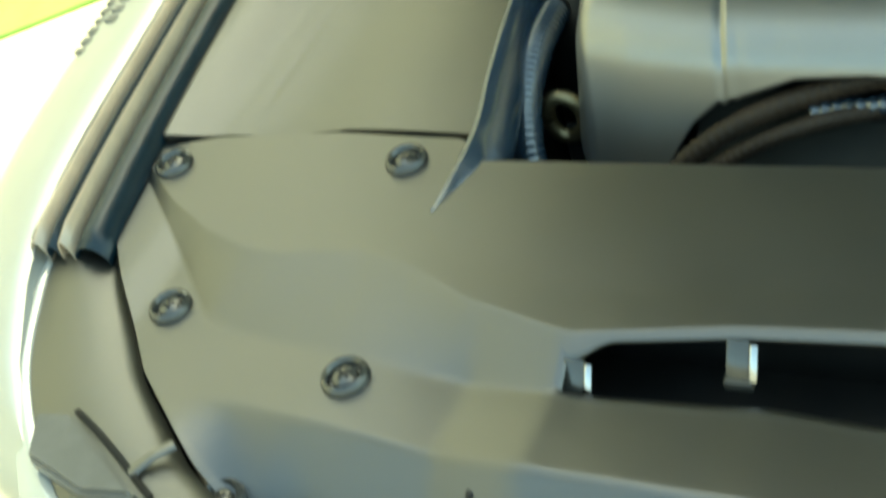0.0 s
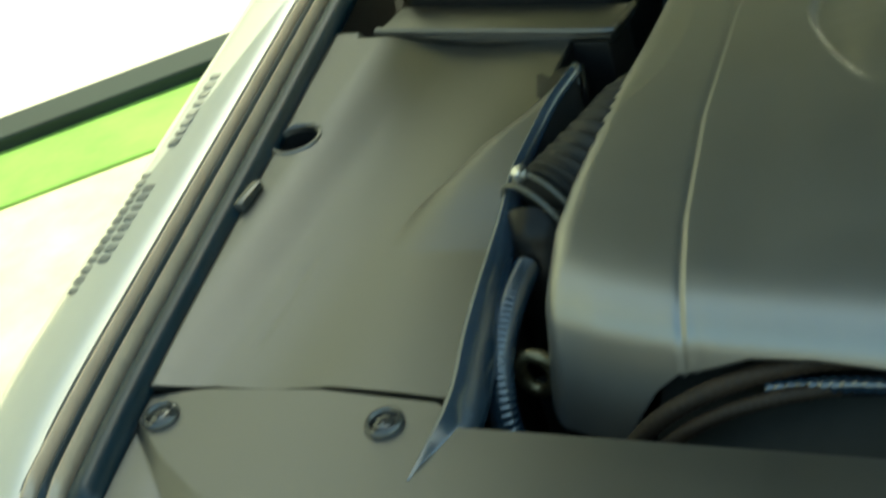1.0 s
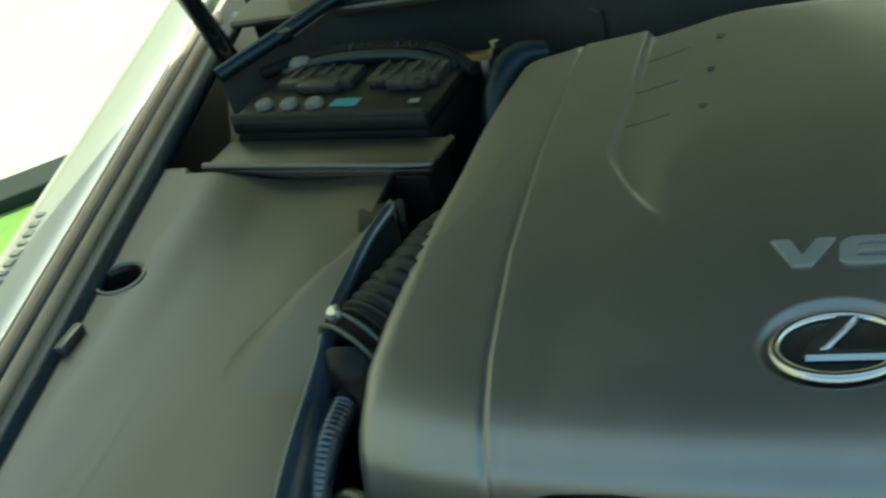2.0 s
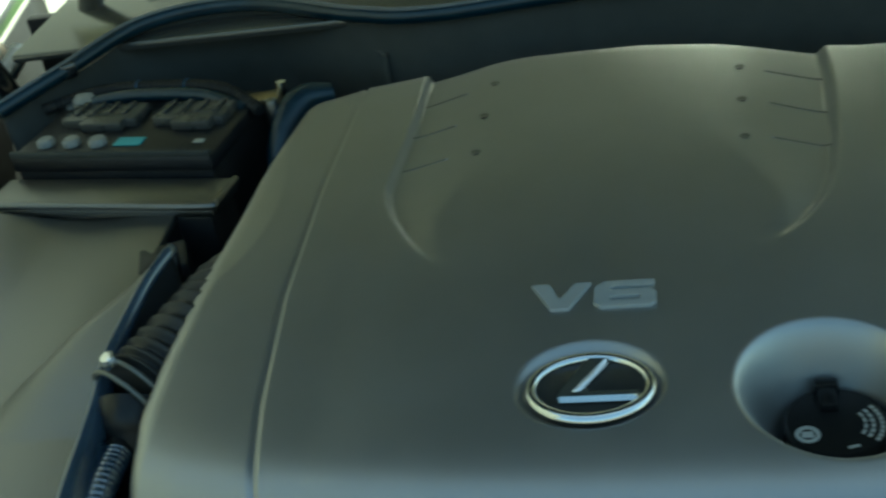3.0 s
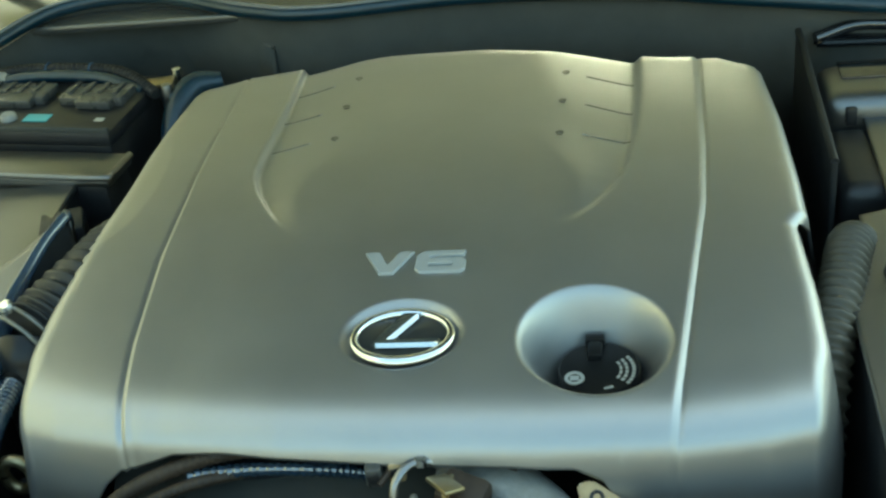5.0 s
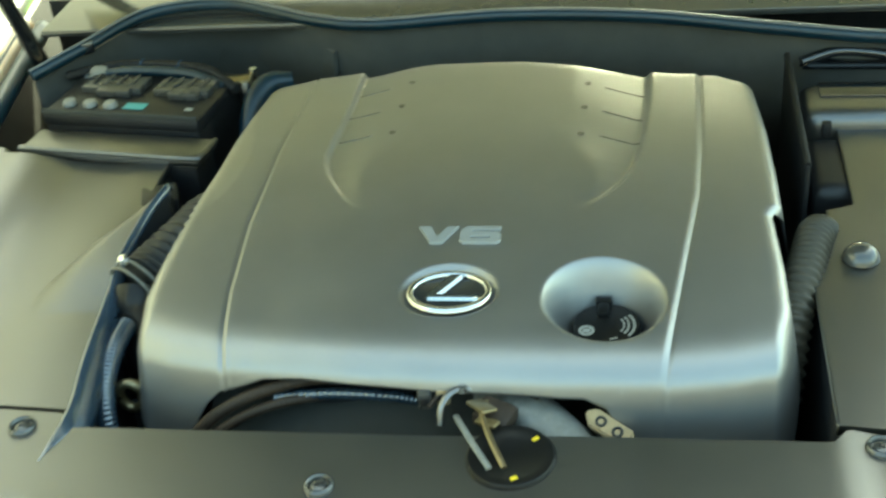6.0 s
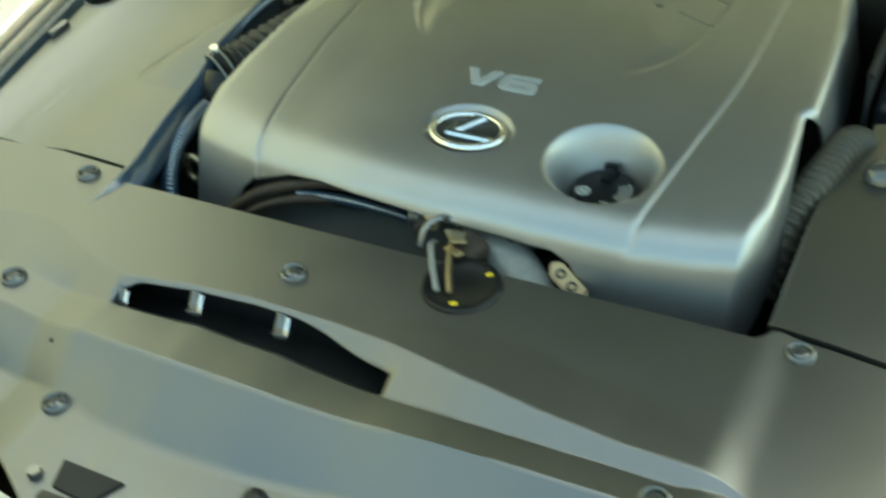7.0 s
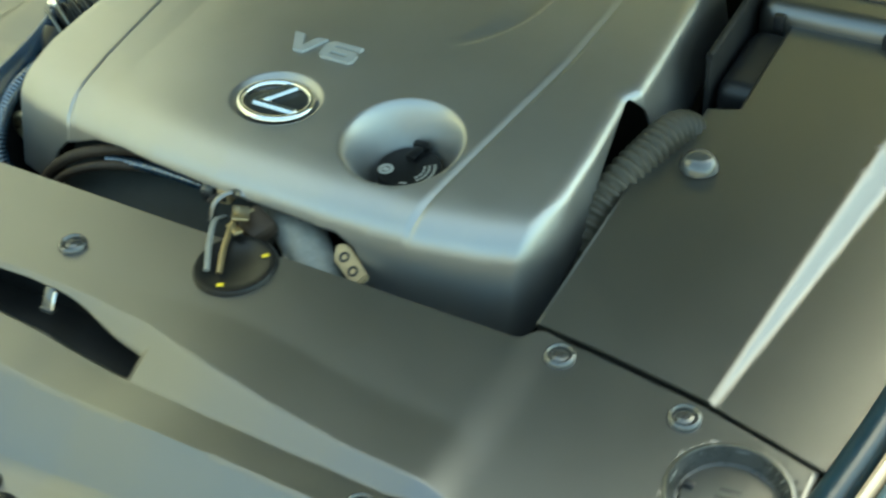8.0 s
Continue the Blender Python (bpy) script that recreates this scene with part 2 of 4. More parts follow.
def fender_x(y):
    """The fender's inner edge: beside the seal, and at the front round the trim of the headlamp."""
    if y > -0.27:
        return float(seal_x(y)) + 0.068
    return float(np.interp(y, (-0.548, -0.49, -0.42, -0.345, -0.27), (0.475, 0.563, 0.633, 0.676, 0.7062)))


def build_fender(side, parent):
    ys = np.linspace(-0.50, 1.0, 50)
    prof = [(0.068, -0.02), (0.072, 0.0), (0.082, 0.004), (0.10, 0.003), (0.125, 0.0), (0.15, -0.008), (0.163, -0.022), (0.173, -0.06), (0.18, -0.12), (0.185, -0.3), (0.18, -0.5), (0.165, -0.62)]
    front = np.clip((-0.18 - ys) / 0.35, 0, 1)
    P = np.zeros((len(ys), len(prof), 3))
    for i, y in enumerate(ys):
        for j, (dx, dz) in enumerate(prof):
            s = fender_x(y) + (0.030 if side > 0 else 0.0) + dx - 0.068 - 0.25 * (dx - 0.068) * front[i]
            P[i, j] = (side * s, y, body_z(y) + dz - 0.03 * front[i] ** 2)
    bm = grid(P)
    if side > 0:
        bmesh.ops.reverse_faces(bm, faces=bm.faces)
    bmesh.ops.recalc_face_normals(bm, faces=bm.faces)
    return part("fender", bm, M_BODY, parent, "silver painted fender", solid=0.002)


def build_car():
    car = thing("car", "silver car with its hood raised, parked on pale concrete", "car", (0, 0, 0))
    for side in (-1, 1):
        build_fender(side, car)
        # inner wall of the engine bay under the seal
        ys = np.linspace(-0.45, 0.95, 20)
        P = np.array([[(side * (fender_x(y) - 0.018 + (0.030 if side > 0 else 0.0)), y, z) for z in (body_z(y) - 0.012, 0.18)] for y in ys])
        part("inner_wall", grid(P), M_DEEP_BLACK, car, solid=0.004)
    # hood: a curved panel, hinged behind the cowl seal
    hinge = Matrix.Translation((0, 0.86, 0.98)) @ Matrix.Rotation(radians(-46), 4, "X")
    us, vs = np.sin(np.linspace(-1, 1, 30) * math.pi / 2), np.linspace(0, 1, 24)
    for name, dz, mat, inset, lab in (("hood_skin", 0.03, M_BODY, 0.0, "silver painted hood"), ("hood_frame", 0.0, M_HOOD_BOUNCE, 0.02, "unseen hood underside, pale olive to brighten the cover's reflections"), ("hood_pad", -0.012, M_PAD, 0.05, "unseen dark felt pad under the hood, tinted blue for reflections")):
        P = np.zeros((30, 24, 3))
        for i, u in enumerate(us):
            for j, v in enumerate(vs):
                w = (0.82 - 0.08 * v - 0.05 * v ** 6) - inset
                P[i, j] = (u * w, -((0.02 + inset * 1.25 + v * (1.20 - 2 * inset)) if name != "hood_pad" else (0.39 + v * 0.78)) + 0.10 * u * u * v, dz + 0.05 * (1 - u * u) - 0.03 * v * v - (0.02 * float(smooth(0.97, 1.0, abs(u))) if name == "hood_skin" else 0))
        bm = grid(P)
        bmesh.ops.transform(bm, matrix=hinge, verts=bm.verts)
        part(name, bm, mat, car, lab, solid=0.004)
    # firewall, cowl and floor of the bay
    part("firewall", box((1.66, 0.02, 0.82), (0, 0.82, 0.50), 0.004), M_DEEP_BLACK, car)
    part("undertray", prism([(-0.82, 0.83), (-0.74, -0.1), (-0.66, -0.32), (-0.52, -0.48), (-0.25, -0.62), (0.25, -0.62), (0.52, -0.48), (0.66, -0.32), (0.74, -0.1), (0.82, 0.83)], 0.19, 0.21), M_DEEP_BLACK, car)
    # unseen black mass added to keep sunlit ground from showing through the slot
    part("front_closure", prism([(-0.60, -0.26), (-0.38, -0.47), (0, -0.60), (0.38, -0.47), (0.60, -0.26), (0.60, -0.235), (-0.60, -0.235)], 0.26, 0.775, 0.004), M_BLACK, car)
    for side in (-1, 1):
        part("hinge", sweep([(side * 0.70, 0.74, 0.90), (side * 0.71, 0.80, 0.96), (side * 0.71, 0.83, 1.04), (side * 0.70, 0.78, 1.16)], 0.018, 20, 10, flat=0.6), M_BLACK, car, "black hood hinge")
    for side in (-1, 1):
        # trim beside the headlamp, outside the front panel
        line = [Vector((side * x, float(along(EDGE, side * x)) - 0.0015, 0.8385 - 0.012 * max(0.0, (0.668 - x) / 0.27))) - Vector((0, 0.0025, 0)) for x in np.linspace(0.668, 0.40, 40)]
        out = spline([(side * 0.690, -0.290, 0.840), (side * 0.668, -0.345, 0.838), (side * 0.625, -0.420, 0.835), (side * 0.555, -0.490, 0.830), (side * 0.46, -0.548, 0.825)], 40)
        if side > 0:
            out = [b + Vector((0.012, -0.034, 0)) for b in out]
        P = np.array([[a.lerp(b, k / 6) + Vector((0, 0, 0.006 * math.sin(math.pi * k / 6))) for k in range(7)] + [b + Vector((0, 0, -0.05))] for a, b in zip(line, out)])
        part("headlamp_trim", grid(P), M_PANEL, car, "grey trim beside the headlamp", solid=0.002)
        P = np.array([[b + Vector((side * 0.012 * k, -0.010 * k, -0.004 * k * k)) for k in range(7)] for b in out])
        part("headlamp", grid(P), M_LAMP, car, "clear headlamp lens", solid=0.003)
    # bracket and gap at the outer corner of the headlamp trim
    part("corner_bracket", prism([(-0.594, -0.447), (-0.567, -0.444), (-0.484, -0.492), (-0.523, -0.497), (-0.577, -0.480)], 0.832, 0.8465, 0.003), M_CLEAR, car, "pale grey bracket at the headlamp")
    # raised black strip drawn in place of the shade in the gap
    part("gap_shade_strip", sweep([(-0.566, -0.441, 0.8435), (-0.530, -0.459, 0.842), (-0.480, -0.488, 0.839)], 0.0022, 20, 8, flat=0.5), M_DEEP_BLACK, car, "black strip standing in for the shaded gap")
    part("trim_step", sweep([(-0.503, -0.476, 0.8395), (-0.494, -0.463, 0.8415), (-0.485, -0.452, 0.8405)], 0.0040, 16, 8, flat=0.6), M_PANEL, car, "small step in the trim")
    # front bumper below the panel
    xs = np.linspace(-1, 1, 40)
    P = np.zeros((40, 7, 3))
    for i, u in enumerate(xs):
        for j, (dy, z) in enumerate([(0.06, 0.82), (0.0, 0.815), (-0.03, 0.79), (-0.05, 0.72), (-0.06, 0.6), (-0.06, 0.42), (-0.02, 0.25)]):
            P[i, j] = (0.62 * u, -0.70 + 0.22 * abs(u) ** 2.6 + dy, z)
    part("bumper", grid(P), M_BODY, car, "silver painted front bumper", solid=0.003)
    # windscreen base beyond the hinge
    P = np.array([[(u * 0.70, 1.0 + 0.5 * v - 0.06 * u * u, 0.99 + 0.30 * v) for v in np.linspace(0, 1, 6)] for u in np.linspace(-1, 1, 16)])
    part("windscreen", grid(P), M_GLOSS, car, "dark windscreen glass", solid=0.005)
    part("cowl", box((1.52, 0.42, 0.012), (0, 0.84, 0.925), 0.004), M_KNOB, car, "smooth grey plastic cowl")
    part("cowl_closure", box((1.40, 0.015, 0.05), (0, 0.905, 0.955), 0.004), M_BODY, car, "silver painted cowl edge")
    return car


car = build_car()


def build_seal(side):
    s = thing("fender_seal", "black rubber sealing strip with a taupe band along the fender", "rubber seal", group="fender seals")
    ys = np.linspace(-0.318, 0.72, 60)
    # ribs side by side: offset, half width, height
    ribs = [(0.0120, 0.0160, 0.019, M_RUBBER), (0.0335, 0.0065, 0.023, M_TRIM), (0.0460, 0.0070, 0.018, M_RUBBER), (0.0595, 0.0078, 0.021, M_TRIM), (0.0695, 0.0045, 0.013, M_RUBBER)]
    for off, hw, h, mat in ribs:
        P = np.zeros((60, 9, 3))
        for i, y in enumerate(ys):
            taper = min(1, (y + 0.33) / 0.03)
            for j in range(9):
                a = math.pi * j / 8
                P[i, j] = (side * (seal_x(y) + (0.030 if side > 0 else 0.0) + off - hw * math.cos(a)), y, body_z(y) - 0.014 + h * math.sin(a) * (0.75 + 0.25 * taper))
        bm = grid(P)
        bmesh.ops.recalc_face_normals(bm, faces=bm.faces)
        part("seal_rib", bm, mat, s, solid=0.001)
    return s


build_seal(-1)
build_seal(1)


# ---------------------------------------------------------------- engine cover
WELL = (0.165, -0.044, 0.066)
EMBLEM = (0.0, -0.040)
# the hooked steps beside the rear hollow: y and distance from the middle
HOOK_L = ((0.115, 0.138), (0.135, 0.153), (0.161, 0.169), (0.191, 0.185), (0.215, 0.194), (0.235, 0.198), (0.288, 0.195), (0.36, 0.191), (0.50, 0.190))
HOOK_R = ((0.120, 0.148), (0.141, 0.166), (0.170, 0.183), (0.195, 0.194), (0.215, 0.200), (0.279, 0.209), (0.357, 0.214), (0.50, 0.215))
# plan lines of the cover: seams, edges and back
SEAM_L = ((-0.19, -0.226), (-0.13, -0.231), (-0.035, -0.247), (0.09, -0.258), (0.236, -0.259), (0.45, -0.252))
SEAM_R = ((-0.19, 0.220), (-0.14, 0.227), (0.0, 0.246), (0.147, 0.266), (0.24, 0.271), (0.45, 0.274))
EDGE_L = ((-0.19, -0.340), (-0.09, -0.347), (0.02, -0.350), (0.145, -0.346), (0.29, -0.335), (0.42, -0.316), (0.47, -0.306))
EDGE_R = ((-0.19, 0.350), (-0.06, 0.354), (0.02, 0.353), (0.112, 0.347), (0.132, 0.358), (0.19, 0.357), (0.30, 0.352), (0.41, 0.341), (0.47, 0.330))
BACK = ((-0.33, 0.420), (-0.25, 0.432), (-0.19, 0.445), (-0.12, 0.457), (0.02, 0.456), (0.135, 0.438), (0.207, 0.425), (0.275, 0.424), (0.35, 0.405))
FRONT = ((-0.36, -0.078), (-0.30, -0.094), (-0.225, -0.108), (-0.10, -0.122), (0.0, -0.127), (0.13, -0.126), (0.23, -0.119), (0.30, -0.108), (0.36, -0.092))
# fall of the front skirt's lower edge below the top, along the arch
ARCH = ((-0.285, 0.105), (-0.268, 0.080), (-0.253, 0.060), (-0.230, 0.042), (-0.195, 0.030), (-0.15, 0.027), (-0.09, 0.029), (0.0, 0.032), (0.10, 0.034), (0.155, 0.036), (0.178, 0.046), (0.190, 0.064), (0.196, 0.105))


def roll_profile(soft, lean, depth, power=1.7):
    """A rolled edge that bends ever faster to its lean, then a straight skirt. Returns the reach and the fall as functions of 0..1, and the inverse of the fall."""
    P, n = [(0.0, 0.0)], 24
    for k in range(n):
        q = radians(lean) * ((k + 0.5) / n) ** power
        P.append((P[-1][0] + soft / n * math.cos(q), P[-1][1] + soft / n * math.sin(q)))
    h, f = P[-1]
    P += [(h + (depth - f) * k / math.tan(radians(lean)), f + (depth - f) * k) for k in np.linspace(0, 1, 9)[1:]]
    P = np.array(P)
    s = np.concatenate([[0], np.cumsum(np.hypot(*np.diff(P, axis=0).T))])
    s /= s[-1]
    return (lambda v: float(np.interp(v, s, P[:, 0]))), (lambda v: float(np.interp(v, s, P[:, 1]))), (lambda f: float(np.interp(f, P[:, 1], s)))


def cover_top(x, y):
    """Height of the cover's upper face, without its rolled edges."""
    z = 0.9070 + 0.074 * (y + 0.035) - 0.12 * np.maximum(y - 0.2, 0) ** 2 - (0.15 * np.minimum(np.abs(x), 0.2) ** 2 + 0.020 * np.maximum(np.abs(x) - 0.2, 0)) * (0.9 + 0.3 * smooth(0.0, 0.4, y))
    # hollow between the two hooked steps at the rear
    reach = np.where(x < 0, along(HOOK_L, y), along(HOOK_R, y))
    wide = np.where(x < 0, 0.0065, 0.012)
    inside = reach - np.abs(x)
    hollow = smooth(0, wide, inside) * (1 - smooth(0.0, 0.030 + 0.085 * smooth(0.14, 0.30, y), inside)) * smooth(0.108, 0.180, y)
    z = z - 0.0092 * hollow
    # shallow scoop at the side edge
    d = np.sqrt(((y - 0.235) / 0.125) ** 2 + ((x + 0.352) / 0.052) ** 2)
    z = z - 0.006 * np.maximum(1 - d, 0)
    # emblem dish
    e = np.sqrt(((x - EMBLEM[0] + 0.001) / 0.0560) ** 2 + ((y - EMBLEM[1] - 0.002) / 0.0455) ** 2)
    z = z - 0.0055 * smooth(1.0, 0.82, e)
    # filler well
    r = np.sqrt((x - WELL[0]) ** 2 + (y - WELL[1]) ** 2)
    return z - 0.058 * smooth(WELL[2] + 0.002, WELL[2] - 0.034, r) ** 0.9


def build_engine_cover():
    cover = thing("engine_cover", "satin grey painted engine cover with raised middle panel", "engine cover", (0, 0.15, 0.80))
    inv = Matrix.Translation((0, -0.15, -0.80))
    # columns: flank roll, flank, seam, middle, seam, flank, flank roll
    fine = [-0.007, -0.0045, -0.003, -0.0018, -0.0006, 0.0006, 0.0018, 0.003, 0.0045, 0.007]
    cols = [("l", a) for a in np.linspace(1, 0, 24)]
    cols += [("fl", t) for t in np.linspace(0, 1, 34)[1:-1]]
    cols += [("sl", o) for o in fine]
    cols += [("m", t) for t in np.linspace(0, 1, 230)[1:-1]]
    cols += [("sr", o) for o in fine]
    cols += [("fr", t) for t in np.linspace(0, 1, 34)[1:-1]]
    cols += [("r", a) for a in np.linspace(0, 1, 24)]
    rows = [("f", b) for b in np.linspace(1, 0, 48)] + [("t", t) for t in np.linspace(0, 1, 190)[1:-1]] + [("b", b) for b in np.linspace(0, 1, 10)]
    front = roll_profile(0.100, 71, 0.105, 3.1)
    sides = roll_profile(0.026, 80, 0.105)
    rear = roll_profile(0.030, 62, 0.045)
    P = np.zeros((len(cols), len(rows), 3))
    for j, (rk, rv) in enumerate(rows):
        for i, (ck, cv) in enumerate(cols):
            a = cv if ck in "lr" else 0.0
            b = rv if rk in "fb" else 0.0
            # where the column stands at the front and the back of the cover
            xm = {"l": -0.33, "r": 0.335, "sl": -0.232, "sr": 0.227}.get(ck)
            if xm is None:
                xm = {"fl": -0.33 + 0.098 * cv, "fr": 0.227 + 0.108 * cv, "m": -0.232 + 0.459 * cv}[ck]
            y_in, y_back = float(along(FRONT, xm)) + 0.060, float(along(BACK, xm)) - 0.006
            y = y_in if rk == "f" else y_back if rk == "b" else y_in + (y_back - y_in) * rv
            if rk == "f":
                b *= front[2](float(along(ARCH, xm)))
            if ck == "r":
                # the side skirt is cut away where the hose passes
                cut = float(np.interp(y - 0.06 * b, (-0.13, -0.02, 0.03, 0.085, 0.118, 0.135, 0.150), (0.105, 0.062, 0.030, 0.014, 0.006, 0.030, 0.105)))
                a *= sides[2](cut)
            aa, bb = a * math.sqrt(1 - b * b / 2), b * math.sqrt(1 - a * a / 2)
            r = math.hypot(aa, bb) + 1e-9
            lead = front if rk == "f" else rear
            y += (-1 if rk == "f" else 1) * lead[0](r) * bb / r
            yc = min(max(y, -0.19), 0.47)
            sl, sr = float(along(SEAM_L, yc)), float(along(SEAM_R, yc))
            li, ri = float(along(EDGE_L, yc)) + 0.018, float(along(EDGE_R, yc)) - 0.018
            x = {"l": li - sides[0](r) * aa / r, "r": ri + sides[0](r) * aa / r, "fl": li + (sl - 0.007 - li) * cv, "fr": sr + 0.007 + (ri - sr - 0.007) * cv,
                 "sl": sl + cv, "sr": sr + cv, "m": sl + 0.007 + (sr - sl - 0.014) * cv}[ck]
            z = float(cover_top(x, min(max(y, -0.16), 0.5)))
            # the middle panel stands proud of the flanks
            left, right = sl - x, x - sr
            z -= 0.0020 * float(smooth(-0.0015, 0.0018, left)) + 0.0016 * math.exp(-((left - 0.003) / 0.0018) ** 2)
            z -= 0.0026 * float(smooth(-0.0050, 0.0020, right)) + 0.0014 * math.exp(-((right - 0.003) / 0.0016) ** 2)
            z -= (sides[1](r) * aa * aa + lead[1](r) * bb * bb) / (r * r) if a or b else 0.0
            P[i, j] = (x, y, z)
    bm = grid(P)
    bmesh.ops.transform(bm, matrix=inv, verts=bm.verts)
    part("shell", bm, M_COVER, cover, solid=0.003, sharp=60)

    def on(x, y, dz=0.0):
        return (x, y - 0.15, float(cover_top(x, y)) - 0.80 + dz)

    # dimples and slits in the rear hollow; darker metal stands in for their shade
    for x, y in ((-0.112, 0.414), (-0.116, 0.349), (-0.117, 0.281), (0.129, 0.400), (0.127, 0.336), (0.126, 0.270)):
        part("dimple", lathe([(0.0, -0.001), (0.0034, -0.0005), (0.0044, 0.0006), (0.0032, 0.0006), (0.0, -0.0004)], on(x, y, 0.0002), seg=18), M_CAST, cover, "small dimple in darker metal for its shade")
    for x0, y0, x1, y1 in ((-0.141, 0.407, -0.183, 0.396), (-0.145, 0.343, -0.187, 0.335), (-0.146, 0.282, -0.188, 0.275), (0.153, 0.394, 0.204, 0.381), (0.152, 0.332, 0.202, 0.318), (0.150, 0.271, 0.199, 0.260)):
        line = [on(x0 + (x1 - x0) * k / 6, y0 + (y1 - y0) * k / 6, 0.0001) for k in range(7)]
        slit = part("slit", sweep(line, 0.0010, 24, 8, flat=0.6), M_CAST, cover, "thin darker strip standing in for a shaded slit")
        part("slit_end", lathe([(0, 0.0012), (0.0012, 0.0008), (0.0016, 0.0)], line[0], seg=10), M_COVER, slit, "bright end of the slit")
    return cover


cover = build_engine_cover()


def build_emblem():
    e = thing("emblem", "chrome oval badge on a dark ground in the engine cover", "badge", (EMBLEM[0], EMBLEM[1], 0.9020))
    bm = lathe([(0, 0.0022), (0.9, 0.0020), (1.0, 0.0008), (1.0, -0.001)], seg=64)
    bmesh.ops.scale(bm, vec=(0.0425, 0.0335, 1), verts=bm.verts)
    part("ground_plate", bm, M_EMB, e, "dark oval plate")
    pts = [(0.0425 * math.cos(a), 0.0335 * math.sin(a), 0.003) for a in np.linspace(0, 2 * math.pi, 65)]
    part("ring", sweep(pts, lambda t: 0.0038 + 0.0010 * max(0.0, math.sin(-2 * math.pi * t)), 120, 10, flat=0.85), M_CHROME, e, "chrome oval ring")
    part("slanted_stroke", prism([(-0.0035, 0.0300), (0.0170, 0.0300), (-0.0060, -0.0065), (0.0385, -0.0065), (0.0360, -0.0180), (-0.0255, -0.0180), (-0.0225, -0.0060)], 0.0012, 0.0075, 0.0034), M_CHROME, e, "bevelled chrome stroke with a flat foot")
    return e


build_emblem()


def build_lettering():
    """The characters V and 6 in a broad, squared face, in thousandths of a metre."""
    cu = bpy.data.curves.new("v6", "CURVE")
    cu.dimensions, cu.fill_mode, cu.extrude, cu.bevel_depth = "2D", "BOTH", 1.8, 0.45
    v = [(0, 30), (13, 30), (22.5, 10), (33, 30), (45, 30), (29, 0), (16, 0)]
    six = [(56, 30), (94, 30), (93, 24), (64, 24), (61, 22), (60.5, 19), (90, 19), (95, 15), (95, 4), (91, 0), (54, 0), (49, 5), (49, 23)]
    counter = [(60.5, 6), (84, 6), (84, 12.5), (60.5, 12.5)]
    for shape in (v, six, counter):
        sp = cu.splines.new("POLY")
        sp.points.add(len(shape) - 1)
        for p, (x, y) in zip(sp.points, shape):
            p.co = (x, y, 0, 1)
        sp.use_cyclic_u = True
    tmp = new("v6", cu)
    me = bpy.data.meshes.new_from_object(tmp.evaluated_get(bpy.context.evaluated_depsgraph_get()))
    bpy.data.objects.remove(tmp)
    bm = bmesh.new()
    bm.from_mesh(me)
    xs = [v.co.x for v in bm.verts]
    ysv = [v.co.y for v in bm.verts]
    w, h = max(xs) - min(xs), max(ysv) - min(ysv)
    bmesh.ops.translate(bm, vec=(-(max(xs) + min(xs)) / 2, -min(ysv), 0), verts=bm.verts)
    bmesh.ops.scale(bm, vec=(0.096 / w, 0.0300 / h, 0.001), verts=bm.verts)
    bmesh.ops.transform(bm, matrix=pose(-0.001, 0.0415, float(cover_top(0.0, 0.0565)) - 0.0008, 4.2), verts=bm.verts)
    ob = part("lettering", bm, M_LETTER, flat=True)
    tagged(ob, "pale silver raised letters V6 on the engine cover", "lettering")


build_lettering()


def build_oil_cap():
    c = thing("oil_cap", "black plastic filler cap with white print in the cover's well", "filler cap", (WELL[0] + 0.002, WELL[1] + 0.004, 0.846))
    top = part("body", lathe([(0.0, 0.0), (0.034, 0.0), (0.036, 0.003), (0.036, 0.016), (0.034, 0.019), (0.012, 0.0195), (0, 0.0195)], seg=48), M_CAP, c)
    grip = part("grip", box((0.013, 0.026, 0.010), (-0.004, 0.022, 0.021), 0.003), M_CAP, c)
    part("grip_end", box((0.018, 0.010, 0.011), (-0.004, 0.033, 0.0225), 0.003), M_CAP, grip)
    part("symbol_ring", lathe([(0.0055, 0.0), (0.0085, 0.0), (0.0085, 0.0008), (0.0055, 0.0008)], (-0.021, -0.014, 0.0195), seg=28), M_WHITE, top, "white printed ring")
    part("symbol", box((0.008, 0.006, 0.0006), (-0.021, -0.014, 0.0198), 0), M_WHITE, top, "white printed mark")
    for k, (r, w, n) in enumerate(((0.0295, 0.0030, 9), (0.0235, 0.0026, 6), (0.0185, 0.0022, 4))):
        for i in range(n):
            a = radians(-38 + (i + 0.5) * 76 / n)
            part("print_mark", box((w, r * radians(76) / n * 0.72, 0.0005), (r * math.cos(a), -0.004 + r * math.sin(a), 0.0198), 0, Matrix.Rotation(a, 4, "Z")), M_WHITE, top)
    part("print_mark", box((0.008, 0.0022, 0.0005), (0.008, -0.027, 0.0198), 0, Matrix.Rotation(0.3, 4, "Z")), M_WHITE, top)


build_oil_cap()


# ---------------------------------------------------------------- front panel over the radiator
CREST = ((-0.672, -0.203), (-0.601, -0.260), (-0.555, -0.287), (-0.516, -0.301), (-0.485, -0.304), (-0.455, -0.300), (-0.425, -0.298), (-0.386, -0.310), (-0.34, -0.333), (-0.272, -0.352), (-0.18, -0.338), (-0.11, -0.334), (-0.02, -0.336), (0.05, -0.343), (0.143, -0.364), (0.225, -0.378), (0.309, -0.388), (0.404, -0.391), (0.46, -0.405), (0.525, -0.378), (0.58, -0.342), (0.66, -0.27))
